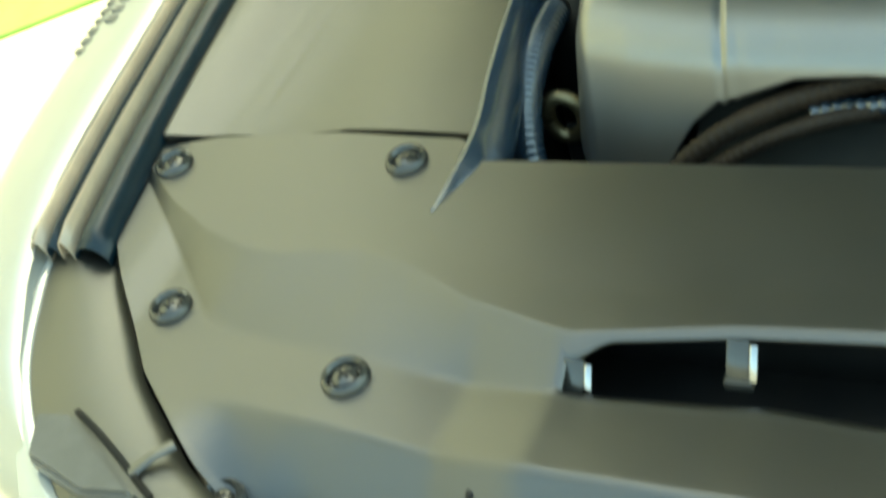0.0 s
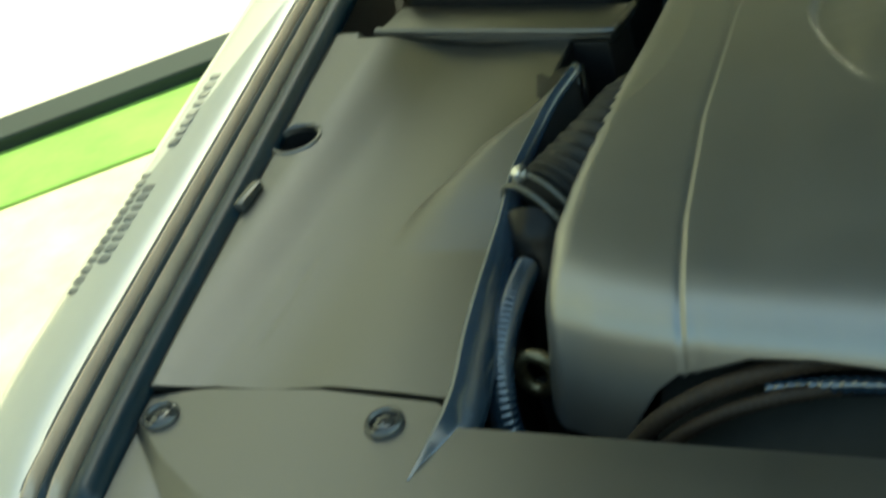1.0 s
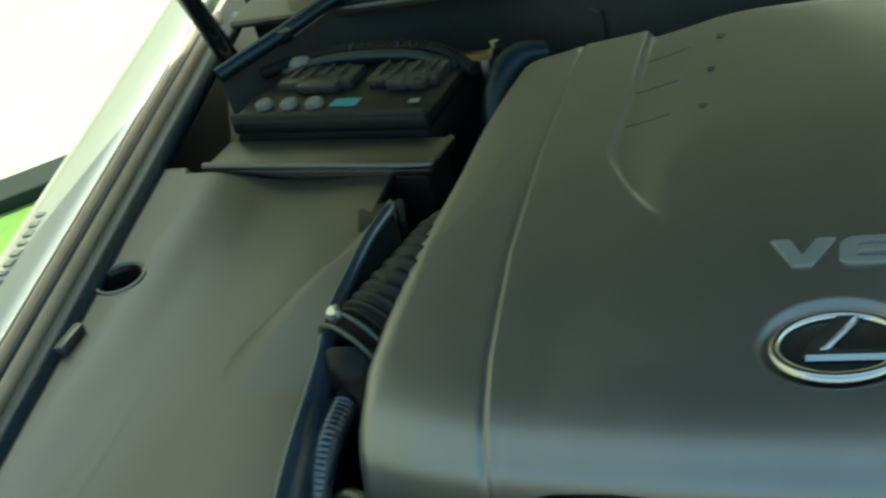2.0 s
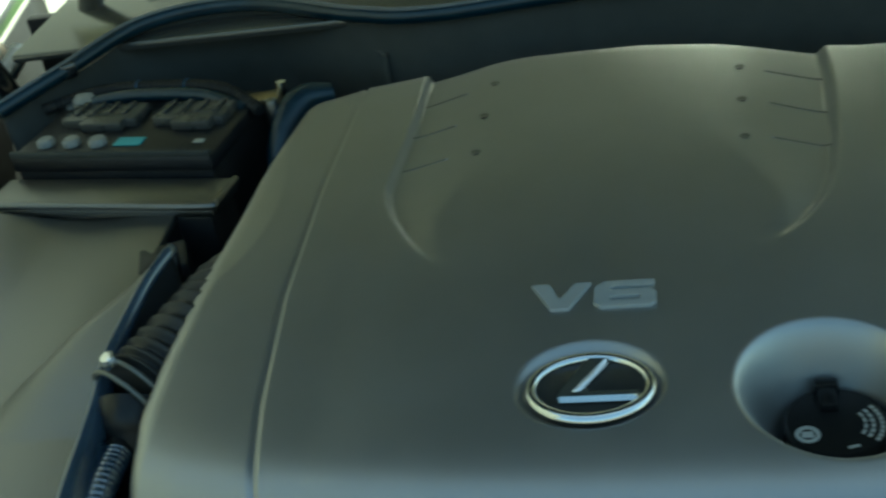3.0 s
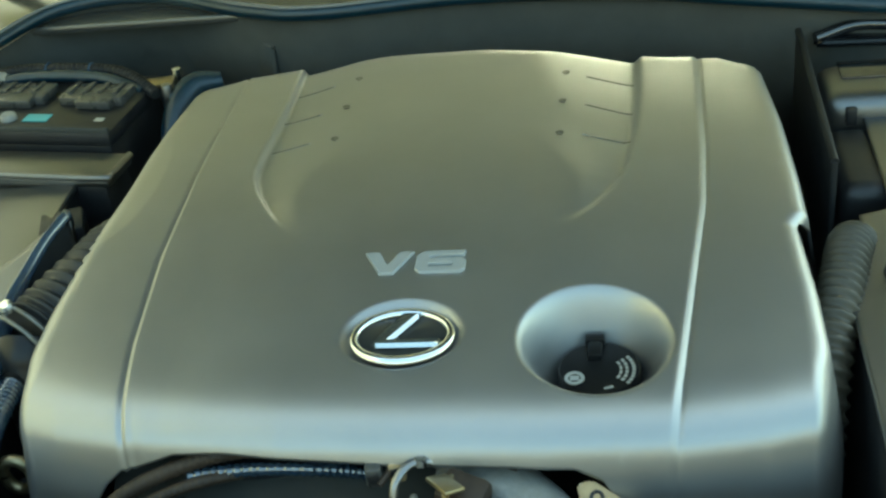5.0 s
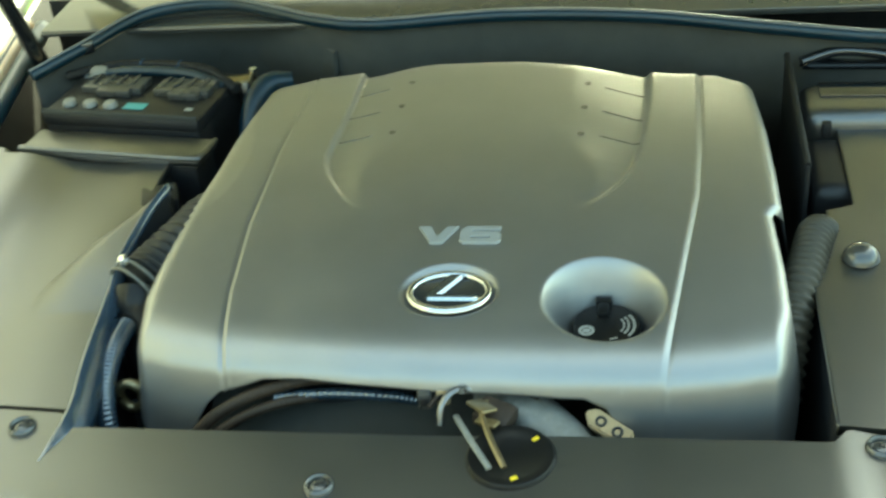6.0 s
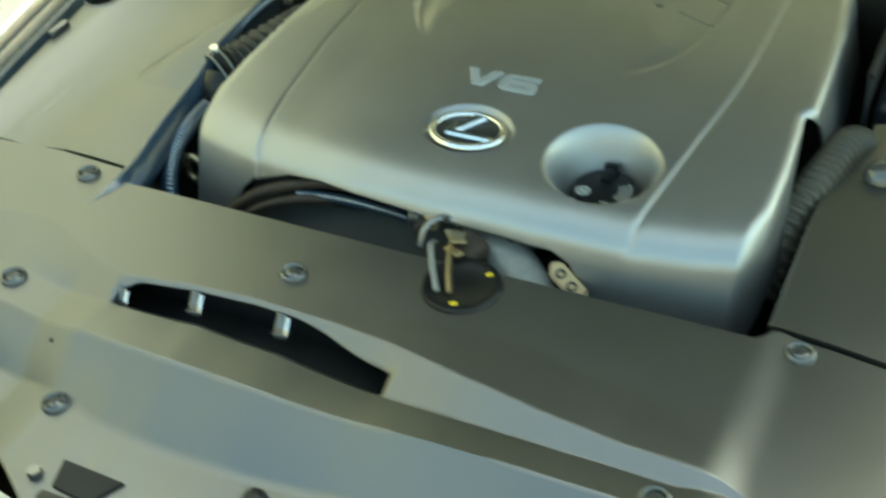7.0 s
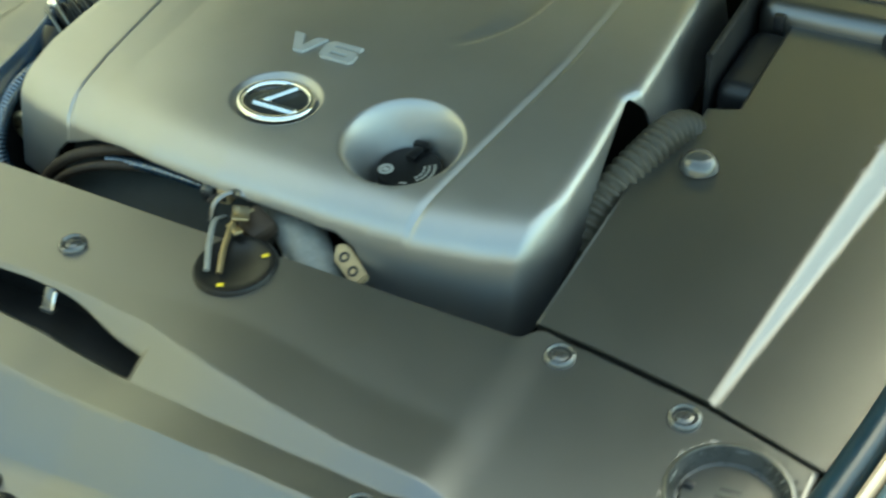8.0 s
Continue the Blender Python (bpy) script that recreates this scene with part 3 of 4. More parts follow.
FOOT = ((-0.672, -0.206), (-0.607, -0.268), (-0.561, -0.314), (-0.519, -0.356), (-0.489, -0.364), (-0.446, -0.370), (-0.39, -0.376), (-0.34, -0.380), (-0.257, -0.384), (-0.158, -0.377), (-0.052, -0.382), (0.062, -0.395), (0.162, -0.403), (0.263, -0.407), (0.367, -0.409), (0.41, -0.400), (0.47, -0.414), (0.53, -0.386), (0.585, -0.350), (0.66, -0.28))


def panel_edge(x):
    """The panel's front edge, which sweeps back to the corners of the bay."""
    return along(EDGE, x)


def panel_lines(x):
    """The lines at which the panel folds, from the rear forwards: (y, height) of bend, crest, foot, ridge, apron and front."""
    ax = abs(x)
    mid = float(smooth(0.428, 0.378, x)) * float(smooth(-0.50, -0.30, x))
    far = float(smooth(0.50, 0.40, ax))
    crest, foot = float(along(CREST, x)), min(float(along(FOOT, x)), float(along(CREST, x)) - 0.002)
    edge = float(panel_edge(x))
    right = float(smooth(-0.02, 0.18, x)) * mid
    bend = crest + 0.030 + 0.036 * right
    flat = 0.8515 + 0.002 * mid + 0.004 * right
    h_crest = flat + mid * 0.001 + 0.004 * right
    h_foot = h_crest - min(0.011 + 0.010 * float(smooth(-0.42, -0.28, x)) + 0.004 * right, 0.42 * (crest - foot))
    ridge = max(min(foot - 0.020, -0.437 - 0.02 * max(x + 0.1, 0) + 0.10 * max(-0.28 - x, 0) + 0.12 * max(x - 0.33, 0)), edge + 0.012)
    ridge = min(ridge, foot - 0.002)
    apron = max(min(-0.500 + 0.10 * max(-0.2 - x, 0) + 0.006 * math.sin(x * 14), ridge - 0.035), edge + 0.006)
    apron = min(apron, ridge - 0.001)
    h_ridge = h_foot + 0.007 * far * float(smooth(-0.42, -0.20, x))
    h_apron = h_ridge - 0.046 * far * min(1.0, (ridge - apron) / 0.04)
    return (bend, flat), (crest, h_crest), (foot, h_foot), (ridge, h_ridge), (apron, h_apron), (min(edge, apron - 0.001), h_apron - 0.004 * far)


def panel_z(x, y):
    lines = panel_lines(x)[::-1]
    return float(np.interp(y, [p[0] for p in lines], [p[1] for p in lines]))


SLOT = (-0.268, 0.068)


def slot_band(x):
    """Rear and front edge of the slot; its lip widens to a flap at one end."""
    lines = panel_lines(x)
    crest, foot = lines[1][0], lines[2][0]
    top = crest - 0.006 - 0.020 * float(smooth(-0.07, 0.058, x)) - 0.010 * float(smooth(-0.245, -0.268, x))
    return top, foot + 0.001


def seam_y(x):
    """The joint between the front panel and the side covers."""
    return float(np.interp(x, (-0.68, -0.6, -0.5, -0.39, 0.385, 0.45, 0.56, 0.68), (-0.206, -0.186, -0.179, -0.186, -0.184, -0.190, -0.206, -0.236)))


def build_front_panel():
    p = thing("radiator_cover", "grey grained plastic cover over the radiator with an open slot", "plastic cover", (0, -0.4, 0.84))
    inv = Matrix.Translation((0, 0.4, -0.84))
    xs = np.concatenate([np.linspace(-0.668, SLOT[0], 70)[:-1], np.linspace(*SLOT, 61), np.linspace(SLOT[1], 0.668, 100)[1:]])
    steps = (16, 14, 4, 10, 14, 14, 14)
    P = np.zeros((len(xs), sum(steps) + 3, 3))
    keep = np.ones((len(xs) - 1, sum(steps) + 2), bool)
    for i, x in enumerate(xs):
        back = seam_y(x) - 0.0012 - 0.022 * float(smooth(0.40, 0.38, abs(x)))
        lines = panel_lines(x)
        top, low = slot_band(x)
        ins = SLOT[0] - 1e-6 <= x <= SLOT[1] + 1e-6
        if not ins:
            top, low = lines[1][0] * 0.8 + lines[2][0] * 0.2, lines[2][0]
        cuts = [back, min(lines[0][0], back - 0.0005), min(lines[1][0], back - 0.001), min(top, back - 0.0015), min(low, back - 0.002), lines[3][0], lines[4][0], lines[5][0]]
        row = [back]
        for a, b, n in zip(cuts, cuts[1:], steps):
            row += [a + (b - a) * (k + 1) / n for k in range(n)]
        row[1] = back - 0.0012
        row += [row[-1] - 0.001, row[-1] - 0.0015]
        for j, y in enumerate(row):
            z = float(panel_z(x, y))
            if j == 0:
                z -= 0.018
            if j >= len(row) - 2:
                z -= 0.006 + 0.025 * (j - len(row) + 2)
            P[i, j] = (x, y, z)
        if ins and i < len(xs) - 1 and xs[i + 1] <= SLOT[1] + 1e-6:
            keep[i, 34:44] = False
    mid = (P[1:, 1:] + P[:-1, :-1]) / 2
    keep &= np.hypot(mid[:, :, 0] - 0.6115, mid[:, :, 1] + 0.287) > 0.0490
    bm = grid(P, keep, True)
    bmesh.ops.transform(bm, matrix=inv, verts=bm.verts)
    part("panel", bm, M_PANEL, p, solid=0.003, sharp=50)
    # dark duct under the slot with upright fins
    part("duct", box((0.40, 0.16, 0.004), (-0.10, 0.03, -0.042), 0.001), M_DEEP_BLACK, p, "black duct floor")
    part("duct_wall", box((0.40, 0.004, 0.046), (-0.10, 0.082, -0.018), 0.001), M_DEEP_BLACK, p)
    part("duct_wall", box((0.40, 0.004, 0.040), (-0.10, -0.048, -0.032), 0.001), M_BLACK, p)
    for x in (-0.30, 0.10):
        part("duct_wall", box((0.004, 0.16, 0.045), (x, 0.03, -0.030), 0.001), M_BLACK, p)
    for x in (-0.262, -0.178, -0.072):
        top, low = slot_band(x)
        z = float(panel_z(x, top)) - 0.84
        fin = part("fin", box((0.012, 0.004, 0.022), (x - 0.002, top + 0.4 - 0.007, z - 0.009), 0.001, pose(0, 0, 0, -38)), M_KNOB, p, "grey upright tab")
        part("fin_edge", box((0.0045, 0.0045, 0.020), (x + 0.0066, top + 0.4 - 0.0085, z - 0.009), 0.001, pose(0, 0, 0, -38)), M_FIN, fin, "bright steel edge of the tab")
        part("fin_foot", box((0.016, 0.010, 0.006), (x - 0.001, top + 0.4 - 0.013, z - 0.018), 0.002), M_DIM, fin, "dull foot of the tab")
    return p


build_front_panel()


def build_push_clip():
    c = thing("push_clip", "round black plastic push clip in the cover", "clip", group="push clips")
    part("rim", lathe([(0.0094, -0.002), (0.0102, 0.0030), (0.0118, 0.0046), (0.0136, 0.0038), (0.0150, 0.0012), (0.0152, -0.003)], seg=28), M_KNOB, c)
    head = part("head", lathe([(0.0, 0.0034), (0.005, 0.0032), (0.0078, 0.0018), (0.0086, -0.002), (0, -0.002)], seg=28), M_KNOB, c)
    part("cross", box((0.009, 0.0022, 0.0012), (0, 0, 0.0034), 0.0004), M_BLACK, head)
    part("cross", box((0.0022, 0.009, 0.0012), (0, 0, 0.0035), 0.0004), M_BLACK, head)
    return c


clip = build_push_clip()
spots = [(-0.624, -0.222, 0.2), (-0.432, -0.212, 0.9), (-0.552, -0.350, 0.5), (-0.398, -0.391, 1.1), (-0.096, -0.284, 0.3), (0.425, -0.209, 0.7), (0.551, -0.228, 0.1), (0.356, -0.435, 0.5), (-0.452, -0.470, 0.8), (-0.262, -0.500, 0.4)]
for k, (x, y, a) in enumerate(spots):
    m = Matrix.Translation((x, y, float(panel_z(x, y)) + 0.001)) @ Matrix.Rotation(a, 4, "Z")
    if k == 0:
        clip.matrix_basis = m
    else:
        copy_thing(clip, m)


# ---------------------------------------------------------------- side covers
def skirt(parent, line, inv, top):
    """An upright black wall hanging below a cover's inner edge, added to block light and keep the gap dark."""
    P = np.array([[(x, y, z) for z in (top(x, y), 0.60, 0.28)] for x, y in line])
    bm = grid(P)
    bmesh.ops.transform(bm, matrix=inv, verts=bm.verts)
    part("skirt", bm, M_DEEP_BLACK, parent, "black wall added below the cover to keep the gap dark", solid=0.002)


SHOULDER = ((-0.02, -0.497), (0.0, -0.503), (0.03, -0.501), (0.055, -0.494), (0.10, -0.472), (0.14, -0.438), (0.183, -0.394))
BLADE = ((-0.26, -0.386), (-0.20, -0.387), (-0.118, -0.403), (-0.045, -0.411), (0.043, -0.415), (0.116, -0.408), (0.183, -0.391))


def left_z(x, y, inner):
    """Height of the left side cover: a shallow trough, and a blade that rises to a tip at its inner edge."""
    z = 0.853 + 0.030 * (y + 0.17) + 0.0025 * float(smooth(-0.575, -0.615, x)) * float(smooth(0.10, 0.24, y)) - 0.0007 * math.exp(-((x + 0.583 + 0.1 * max(y, 0)) / 0.002) ** 2) * float(smooth(0.0, -0.05, y)) * float(smooth(-0.15, -0.13, y)) - 0.006 * math.exp(-((x + 0.55) / 0.06) ** 2) + 0.010 * float(smooth(-0.60, -0.67, x))
    if -0.02 < y < 0.20:
        # a shoulder runs from a rounded nose to the tip of the blade
        xr = float(along(SHOULDER, y))
        top = float(np.interp(y, (-0.02, 0.01, 0.055, 0.10, 0.14, 0.183), (0.0, 0.007, 0.018, 0.028, 0.037, 0.046)))
        top *= 1 - float(smooth(0.181, 0.190, y))
        rise = 0.004 * float(smooth(0.0, 0.05, y)) * float(smooth(0.181, 0.13, y))
        z += top * (1 - (1 - float(np.clip((x - xr + 0.012) / min(0.050, inner - xr + 0.010), 0, 1))) ** 2.2) + rise * float(np.clip((x - xr) / max(inner - xr, 0.004), 0, 1))
    return z


def build_left_cover():
    c = thing("side_cover", "grey plastic side cover beside the fender with a raised fin", "plastic cover", (-0.53, 0.1, 0.86))
    inv = Matrix.Translation((0.53, -0.1, -0.86))
    vs = np.linspace(0, 1, 130)
    vs[1] = 0.0022
    us = np.linspace(0, 1, 90)
    P = np.zeros((130, 96, 3))
    for i, v in enumerate(vs):
        for j in range(96):
            u = us[min(j, 89)]
            x0 = -0.652 + 0.257 * u
            y = seam_y(x0) + 0.0018 + (0.340 - 0.02 * u - seam_y(x0) - 0.0018) * v
            outer = -seal_x(y) + 0.004
            inner = float(along(BLADE, y))
            x = outer + (inner - outer) * u - 0.055 * float(smooth(0.184, 0.198, y)) * float(smooth(0.7, 1.0, u))
            z = left_z(x, y, inner)
            # sunk rectangle at the rear
            z -= 0.010 * float(smooth(0.325, 0.335, y)) * float(smooth(-0.70, -0.69, x)) * float(smooth(-0.50, -0.51, x))
            if j >= 90:
                k = j - 89
                x, z = x + 0.0008 * min(k, 2), z - 0.0012 * k
            if i == 0:
                z -= 0.012
            P[i, j] = (x, y, z)
    hole = (-0.681, 0.138)
    mid = (P[1:, 1:] + P[:-1, :-1]) / 2
    keep = np.hypot(mid[:, :, 0] - hole[0], mid[:, :, 1] - hole[1]) > 0.0245
    bm = grid(P, keep, True)
    bmesh.ops.transform(bm, matrix=inv, verts=bm.verts)
    part("panel", bm, M_PANEL, c, solid=0.003, sharp=50)
    # glossy turned-down flange along the inner edge, running out over the front panel
    edge = [(-0.392, -0.262, 0.8490), (-0.390, -0.232, 0.8520), (-0.388, -0.205, 0.8560)]
    for y in np.linspace(-0.17, 0.180, 9):
        xe = float(along(BLADE, y))
        edge.append((xe, y, left_z(xe - 0.001, y, xe) + 0.0015 + 0.006 * float(smooth(-0.17, -0.02, y)) * float(smooth(0.12, 0.0, y))))
    C = spline(edge, 70)
    P = np.zeros((70, 9, 3))
    for i, q in enumerate(C):
        w = 0.002 + 0.017 * float(smooth(0, 16, i)) - 0.014 * float(smooth(20, 66, i))
        for j in range(9):
            k = math.pi * 0.5 * j / 8
            P[i, j] = (q.x - 0.002 + w * math.sin(k), q.y, q.z + 0.0015 - 1.5 * w * (1 - math.cos(k)) * float(smooth(2, 18, i)))
    bm = grid(P)
    bmesh.ops.transform(bm, matrix=inv, verts=bm.verts)
    part("flange", bm, M_EDGE, c, "glossy dark flange, tinted blue for sky sheen", solid=0.002)
    skirt(c, [(q.x - 0.004, q.y) for q in C[14:]] + [(-0.447, 0.205), (-0.447, 0.335)], inv, lambda x, y: left_z(x, y, x + 0.004) - 0.006)
    rim = (hole[0] + 0.53, hole[1] - 0.1, left_z(*hole, -0.38) - 0.86)
    grommet = part("grommet", lathe([(0.0222, -0.006), (0.0230, -0.0004), (0.0240, 0.0004), (0.0262, 0.0002), (0.0275, -0.002)], rim, seg=36), M_PANEL, c, "rim of a round hole")
    part("cup", lathe([(0.0, -0.030), (0.0215, -0.030), (0.0228, -0.002)], rim, seg=36), M_DEEP_BLACK, grommet, "dark inside of the hole")
    part("edge_clip", box((0.012, 0.040, 0.012), (-0.681 + 0.53, 0.040 - 0.1, 0.013), 0.004), M_KNOB, c, "small dark edge clip")
    return c


build_left_cover()


def build_right_cover():
    c = thing("side_cover", "grey plastic side cover with a slanting crease and a round knob", "plastic cover", (0.53, 0.1, 0.86))
    inv = Matrix.Translation((-0.53, -0.1, -0.86))
    P = np.zeros((110, 86, 3))
    for i, v in enumerate([0.0, 0.0022] + list(np.linspace(0, 1, 109)[1:])):
        for j in range(86):
            u = min(j, 79) / 79
            y0 = seam_y(0.39 + 0.28 * u) + 0.0018
            y = y0 + (0.42 - y0) * v
            outer = seal_x(y) + 0.026
            inner = 0.388 + 0.028 * float(smooth(0.135, 0.15, y)) + 0.032 * float(smooth(0.18, 0.19, y))
            xc = 0.564 + 0.10 * (y + 0.2)
            x = inner + (outer - inner) * u
            grow = min(max((y + 0.22) / 0.42, 0), 1.2)
            z = 0.855 + 0.035 * (y + 0.17) - (0.002 + 0.020 * grow) * float(np.clip((x - xc) / (0.004 + 0.022 * grow), 0, 1))
            if i == 0:
                z -= 0.012
            P[i, j if j < 80 else j] = (x, y, z) if j < 80 else (x - 0.0, y, z - 0.008 * (j - 79))
    bm = grid(P, None, True)
    bmesh.ops.transform(bm, matrix=inv, verts=bm.verts)
    part("panel", bm, M_PANEL, c, solid=0.003, sharp=50)
    skirt(c, [(0.392, -0.18), (0.392, 0.13), (0.42, 0.148), (0.42, 0.178), (0.452, 0.19), (0.452, 0.41)], inv, lambda x, y: 0.842)
    part("knob", lathe([(0.0, 0.013), (0.008, 0.012), (0.014, 0.009), (0.019, 0.003), (0.021, -0.004)], (0.443 - 0.53, 0.084 - 0.1, 0.009), seg=36), M_KNOB, c, "smooth round grey knob")
    return c


build_right_cover()


def build_ring_cap():
    c = thing("washer_cap", "dark round filler cap sunk in a rimmed recess in the corner", "filler cap", (0.6115, -0.287, 0.8545))
    part("rim", lathe([(0.0535, -0.006), (0.0530, -0.0010), (0.0510, 0.0010), (0.0490, 0.0012), (0.0478, -0.001)], seg=64), M_PANEL, c, "grey rim")
    part("well", lathe([(0.0480, 0.0000), (0.0465, -0.006), (0.0430, -0.0150), (0.0390, -0.0170)], seg=64), M_DIM, c, "dark wall of the recess")
    lid = part("lid", lathe([(0.0, -0.0125), (0.030, -0.0128), (0.0385, -0.0140), (0.0410, -0.0175)], seg=64), M_PANEL, c, "grey lid")
    for k, (w, y) in enumerate(((0.018, 0.012), (0.026, 0.004), (0.022, -0.004))):
        part("print_mark", box((w, 0.0035, 0.0006), (-0.002 + 0.002 * k, y, -0.0124), 0.0002, Matrix.Rotation(0.15, 4, "Z")), M_DIM, lid, "worn grey moulded bar")
    part("latch_tab", box((0.010, 0.007, 0.006), (-0.0345, 0.004, -0.0125), 0.002), M_BLACK, lid, "black latch tab")


build_ring_cap()


# ---------------------------------------------------------------- rear of the bay
def build_battery():
    b = thing("battery", "black car battery under a cover with terminals and cables", "battery", (-0.535, 0.470, 0.712))
    b.rotation_euler = (0, 0, radians(-8))
    part("case", box((0.25, 0.15, 0.17), (0, 0, 0.085), 0.006), M_BLACK, b)
    part("lid", box((0.255, 0.155, 0.02), (0, 0, 0.175), 0.005), M_BLACK, b, "satin black lid")
    part("lip", box((0.253, 0.007, 0.008), (0, -0.0735, 0.187), 0.0025), M_MATTE, b, "dull raised lip along the lid")
    for x, w in ((-0.048, 0.10), (0.068, 0.09)):
        cap = part("terminal_cover", box((w, 0.042, 0.014), (x, 0.012, 0.189), 0.004), M_DIM, b, "dark grey terminal cover")
        part("step", box((w * 0.55, 0.028, 0.012), (x + 0.01, -0.007, 0.191), 0.003), M_DIM, cap)
        for k in range(4):
            part("rib", box((0.006, 0.030, 0.004), (x - 0.032 + k * 0.021, 0.016, 0.197), 0.001), M_DIM, cap)
    part("loom", sweep([(-0.15, 0.040, 0.186), (-0.08, 0.063, 0.196), (0.0, 0.067, 0.198), (0.08, 0.061, 0.196), (0.14, 0.030, 0.182)], ribbed(46, 0.0075, 0.0007), 170, 12), M_DEEP_BLACK, b, "black taped loom")
    for x in (-0.030, 0.034):
        part("cable_tie", sweep([(x, 0.066 + 0.0086 * math.cos(a), 0.1975 + 0.0086 * math.sin(a)) for a in np.linspace(0, 2 * math.pi, 13)], 0.0012, 24, 6), M_TIE, b, "blue cable tie")
    part("vent_cap", lathe([(0, 0.018), (0.010, 0.017), (0.015, 0.012), (0.016, 0.0)], (-0.098, 0.050, 0.182), seg=28), M_PLUG, b, "pale vent cap")
    part("stud", lathe([(0, 0.036), (0.006, 0.035), (0.006, 0.014), (0.011, 0.013), (0.012, 0.0)], (0.147, 0.080, 0.158), seg=12), M_FIN, b, "bright threaded stud")
    part("label", box((0.012, 0.008, 0.001), (0.100, -0.046, 0.1862), 0), M_WHITE, b, "tiny white label")
    part("sticker", box((0.034, 0.018, 0.001), (0.012, -0.044, 0.186), 0), M_TEAL, b, "small teal sticker")
    for k in range(3):
        part("filler_plug", lathe([(0.0105, 0), (0.0105, 0.006), (0.008, 0.009), (0, 0.009)], (-0.095 + 0.034 * k, -0.047, 0.184), seg=20), M_PLUG, b, "pale filler plug")
    part("post", lathe([(0.009, 0), (0.009, 0.02), (0.006, 0.03), (0, 0.032)], (0.15, 0.04, 0.160), seg=16), M_STEEL, b, "steel bolt")
    part("clamp", box((0.05, 0.025, 0.016), (0.125, 0.058, 0.178), 0.003, pose(0, 0, 0, 0, 0, 20)), M_BRASS, b, "yellowed clamp")
    part("cable", sweep([(-0.12, 0.045, 0.182), (-0.05, 0.052, 0.193), (0.05, 0.052, 0.193), (0.12, 0.035, 0.182)], 0.008, 30, 12), M_RUBBER, b)
    part("boot", sweep([(0.212, 0.075, 0.178), (0.178, 0.055, 0.176), (0.164, 0.010, 0.145), (0.172, -0.05, 0.08)], lambda t: 0.013 + 0.006 * math.sin(math.pi * min(1, t * 1.3)), 34, 14), M_RUBBER, b, "black rubber cable boot")


build_battery()


def build_fuse_box():
    f = thing("fuse_box", "grey plastic box lid with a black edge before the battery", "fuse box", (-0.535, 0.350, 0.765))
    f.rotation_euler = (0, 0, radians(-8))
    part("body", box((0.27, 0.055, 0.10), (0, 0, 0.05), 0.004), M_BLACK, f)
    part("lid", box((0.285, 0.062, 0.014), (0, 0, 0.106), 0.005), M_PANEL, f, "olive grey lid")
    part("lip", sweep([(-0.142, -0.028, 0.113), (0.0, -0.030, 0.114), (0.128, -0.029, 0.113), (0.141, -0.018, 0.112), (0.142, 0.028, 0.111)], 0.0045, 60, 10), M_PANEL, f, "rounded lip of the lid")
    part("latch", box((0.05, 0.05, 0.03), (0.115, -0.10, 0.085), 0.004, Matrix.Rotation(0.5, 4, "Z")), M_BLACK, f)


build_fuse_box()


def build_cowl_seal():
    s = thing("cowl_seal", "long wavy black rubber seal across the back of the bay", "rubber seal")
    pts = [(-0.72, 0.50, 0.915), (-0.66, 0.56, 0.93), (-0.58, 0.655, 0.945), (-0.45, 0.675, 0.948), (-0.30, 0.62, 0.94), (-0.20, 0.600, 0.938), (0.0, 0.610, 0.942), (0.2, 0.590, 0.942), (0.38, 0.545, 0.938), (0.55, 0.52, 0.93), (0.72, 0.56, 0.92)]
    lip = part("lip", sweep(pts, 0.010, 120, 12), M_RUBBER, s)
    part("flange", sweep([(x, y + 0.014, z - 0.008) for x, y, z in pts], 0.007, 120, 10), M_TRIM, s)
    part("bead", sweep([(x, y - 0.004, z + 0.0095) for x, y, z in pts], 0.0022, 120, 8), M_CLEAR, lip, "pale bead line")
    part("bead", sweep([(x, y + 0.016, z - 0.0005) for x, y, z in pts], 0.0022, 120, 8), M_CLEAR, lip, "pale bead line")
    top = [(-0.70, 0.62, 0.895), (-0.657, 0.680, 0.900), (-0.598, 0.695, 0.902), (-0.52, 0.694, 0.902), (-0.44, 0.683, 0.902), (-0.369, 0.670, 0.902), (-0.32, 0.645, 0.900), (-0.27, 0.615, 0.885)]
    C = spline(top, 50)
    board = np.array([[(c.x, c.y - 0.002 - 0.012 * k, c.z - 0.17 * k) for k in np.linspace(0, 1, 5)] for c in C])
    sheet = part("board", grid(board), M_MATTE, s, "black plastic board", solid=0.003)
    part("clip", box((0.020, 0.016, 0.020), (-0.652, 0.566, 0.930), 0.004, Matrix.Rotation(0.6, 4, "Z")), M_GLOSS, s, "glossy black clip")
    part("board_edge", sweep(top, 0.0045, 80, 10), M_DIM, sheet, "rounded edge of the board")
    wall = [(x, y, z) for x, y, z in pts]
    C = spline(wall, 80)
    P = np.array([[(c.x, c.y + 0.006, c.z - 0.20), (c.x, c.y + 0.0041, c.z - 0.006)] for c in C])
    part("bulkhead", grid(P), M_MATTE, s, "black bulkhead below the seal", solid=0.004)


build_cowl_seal()


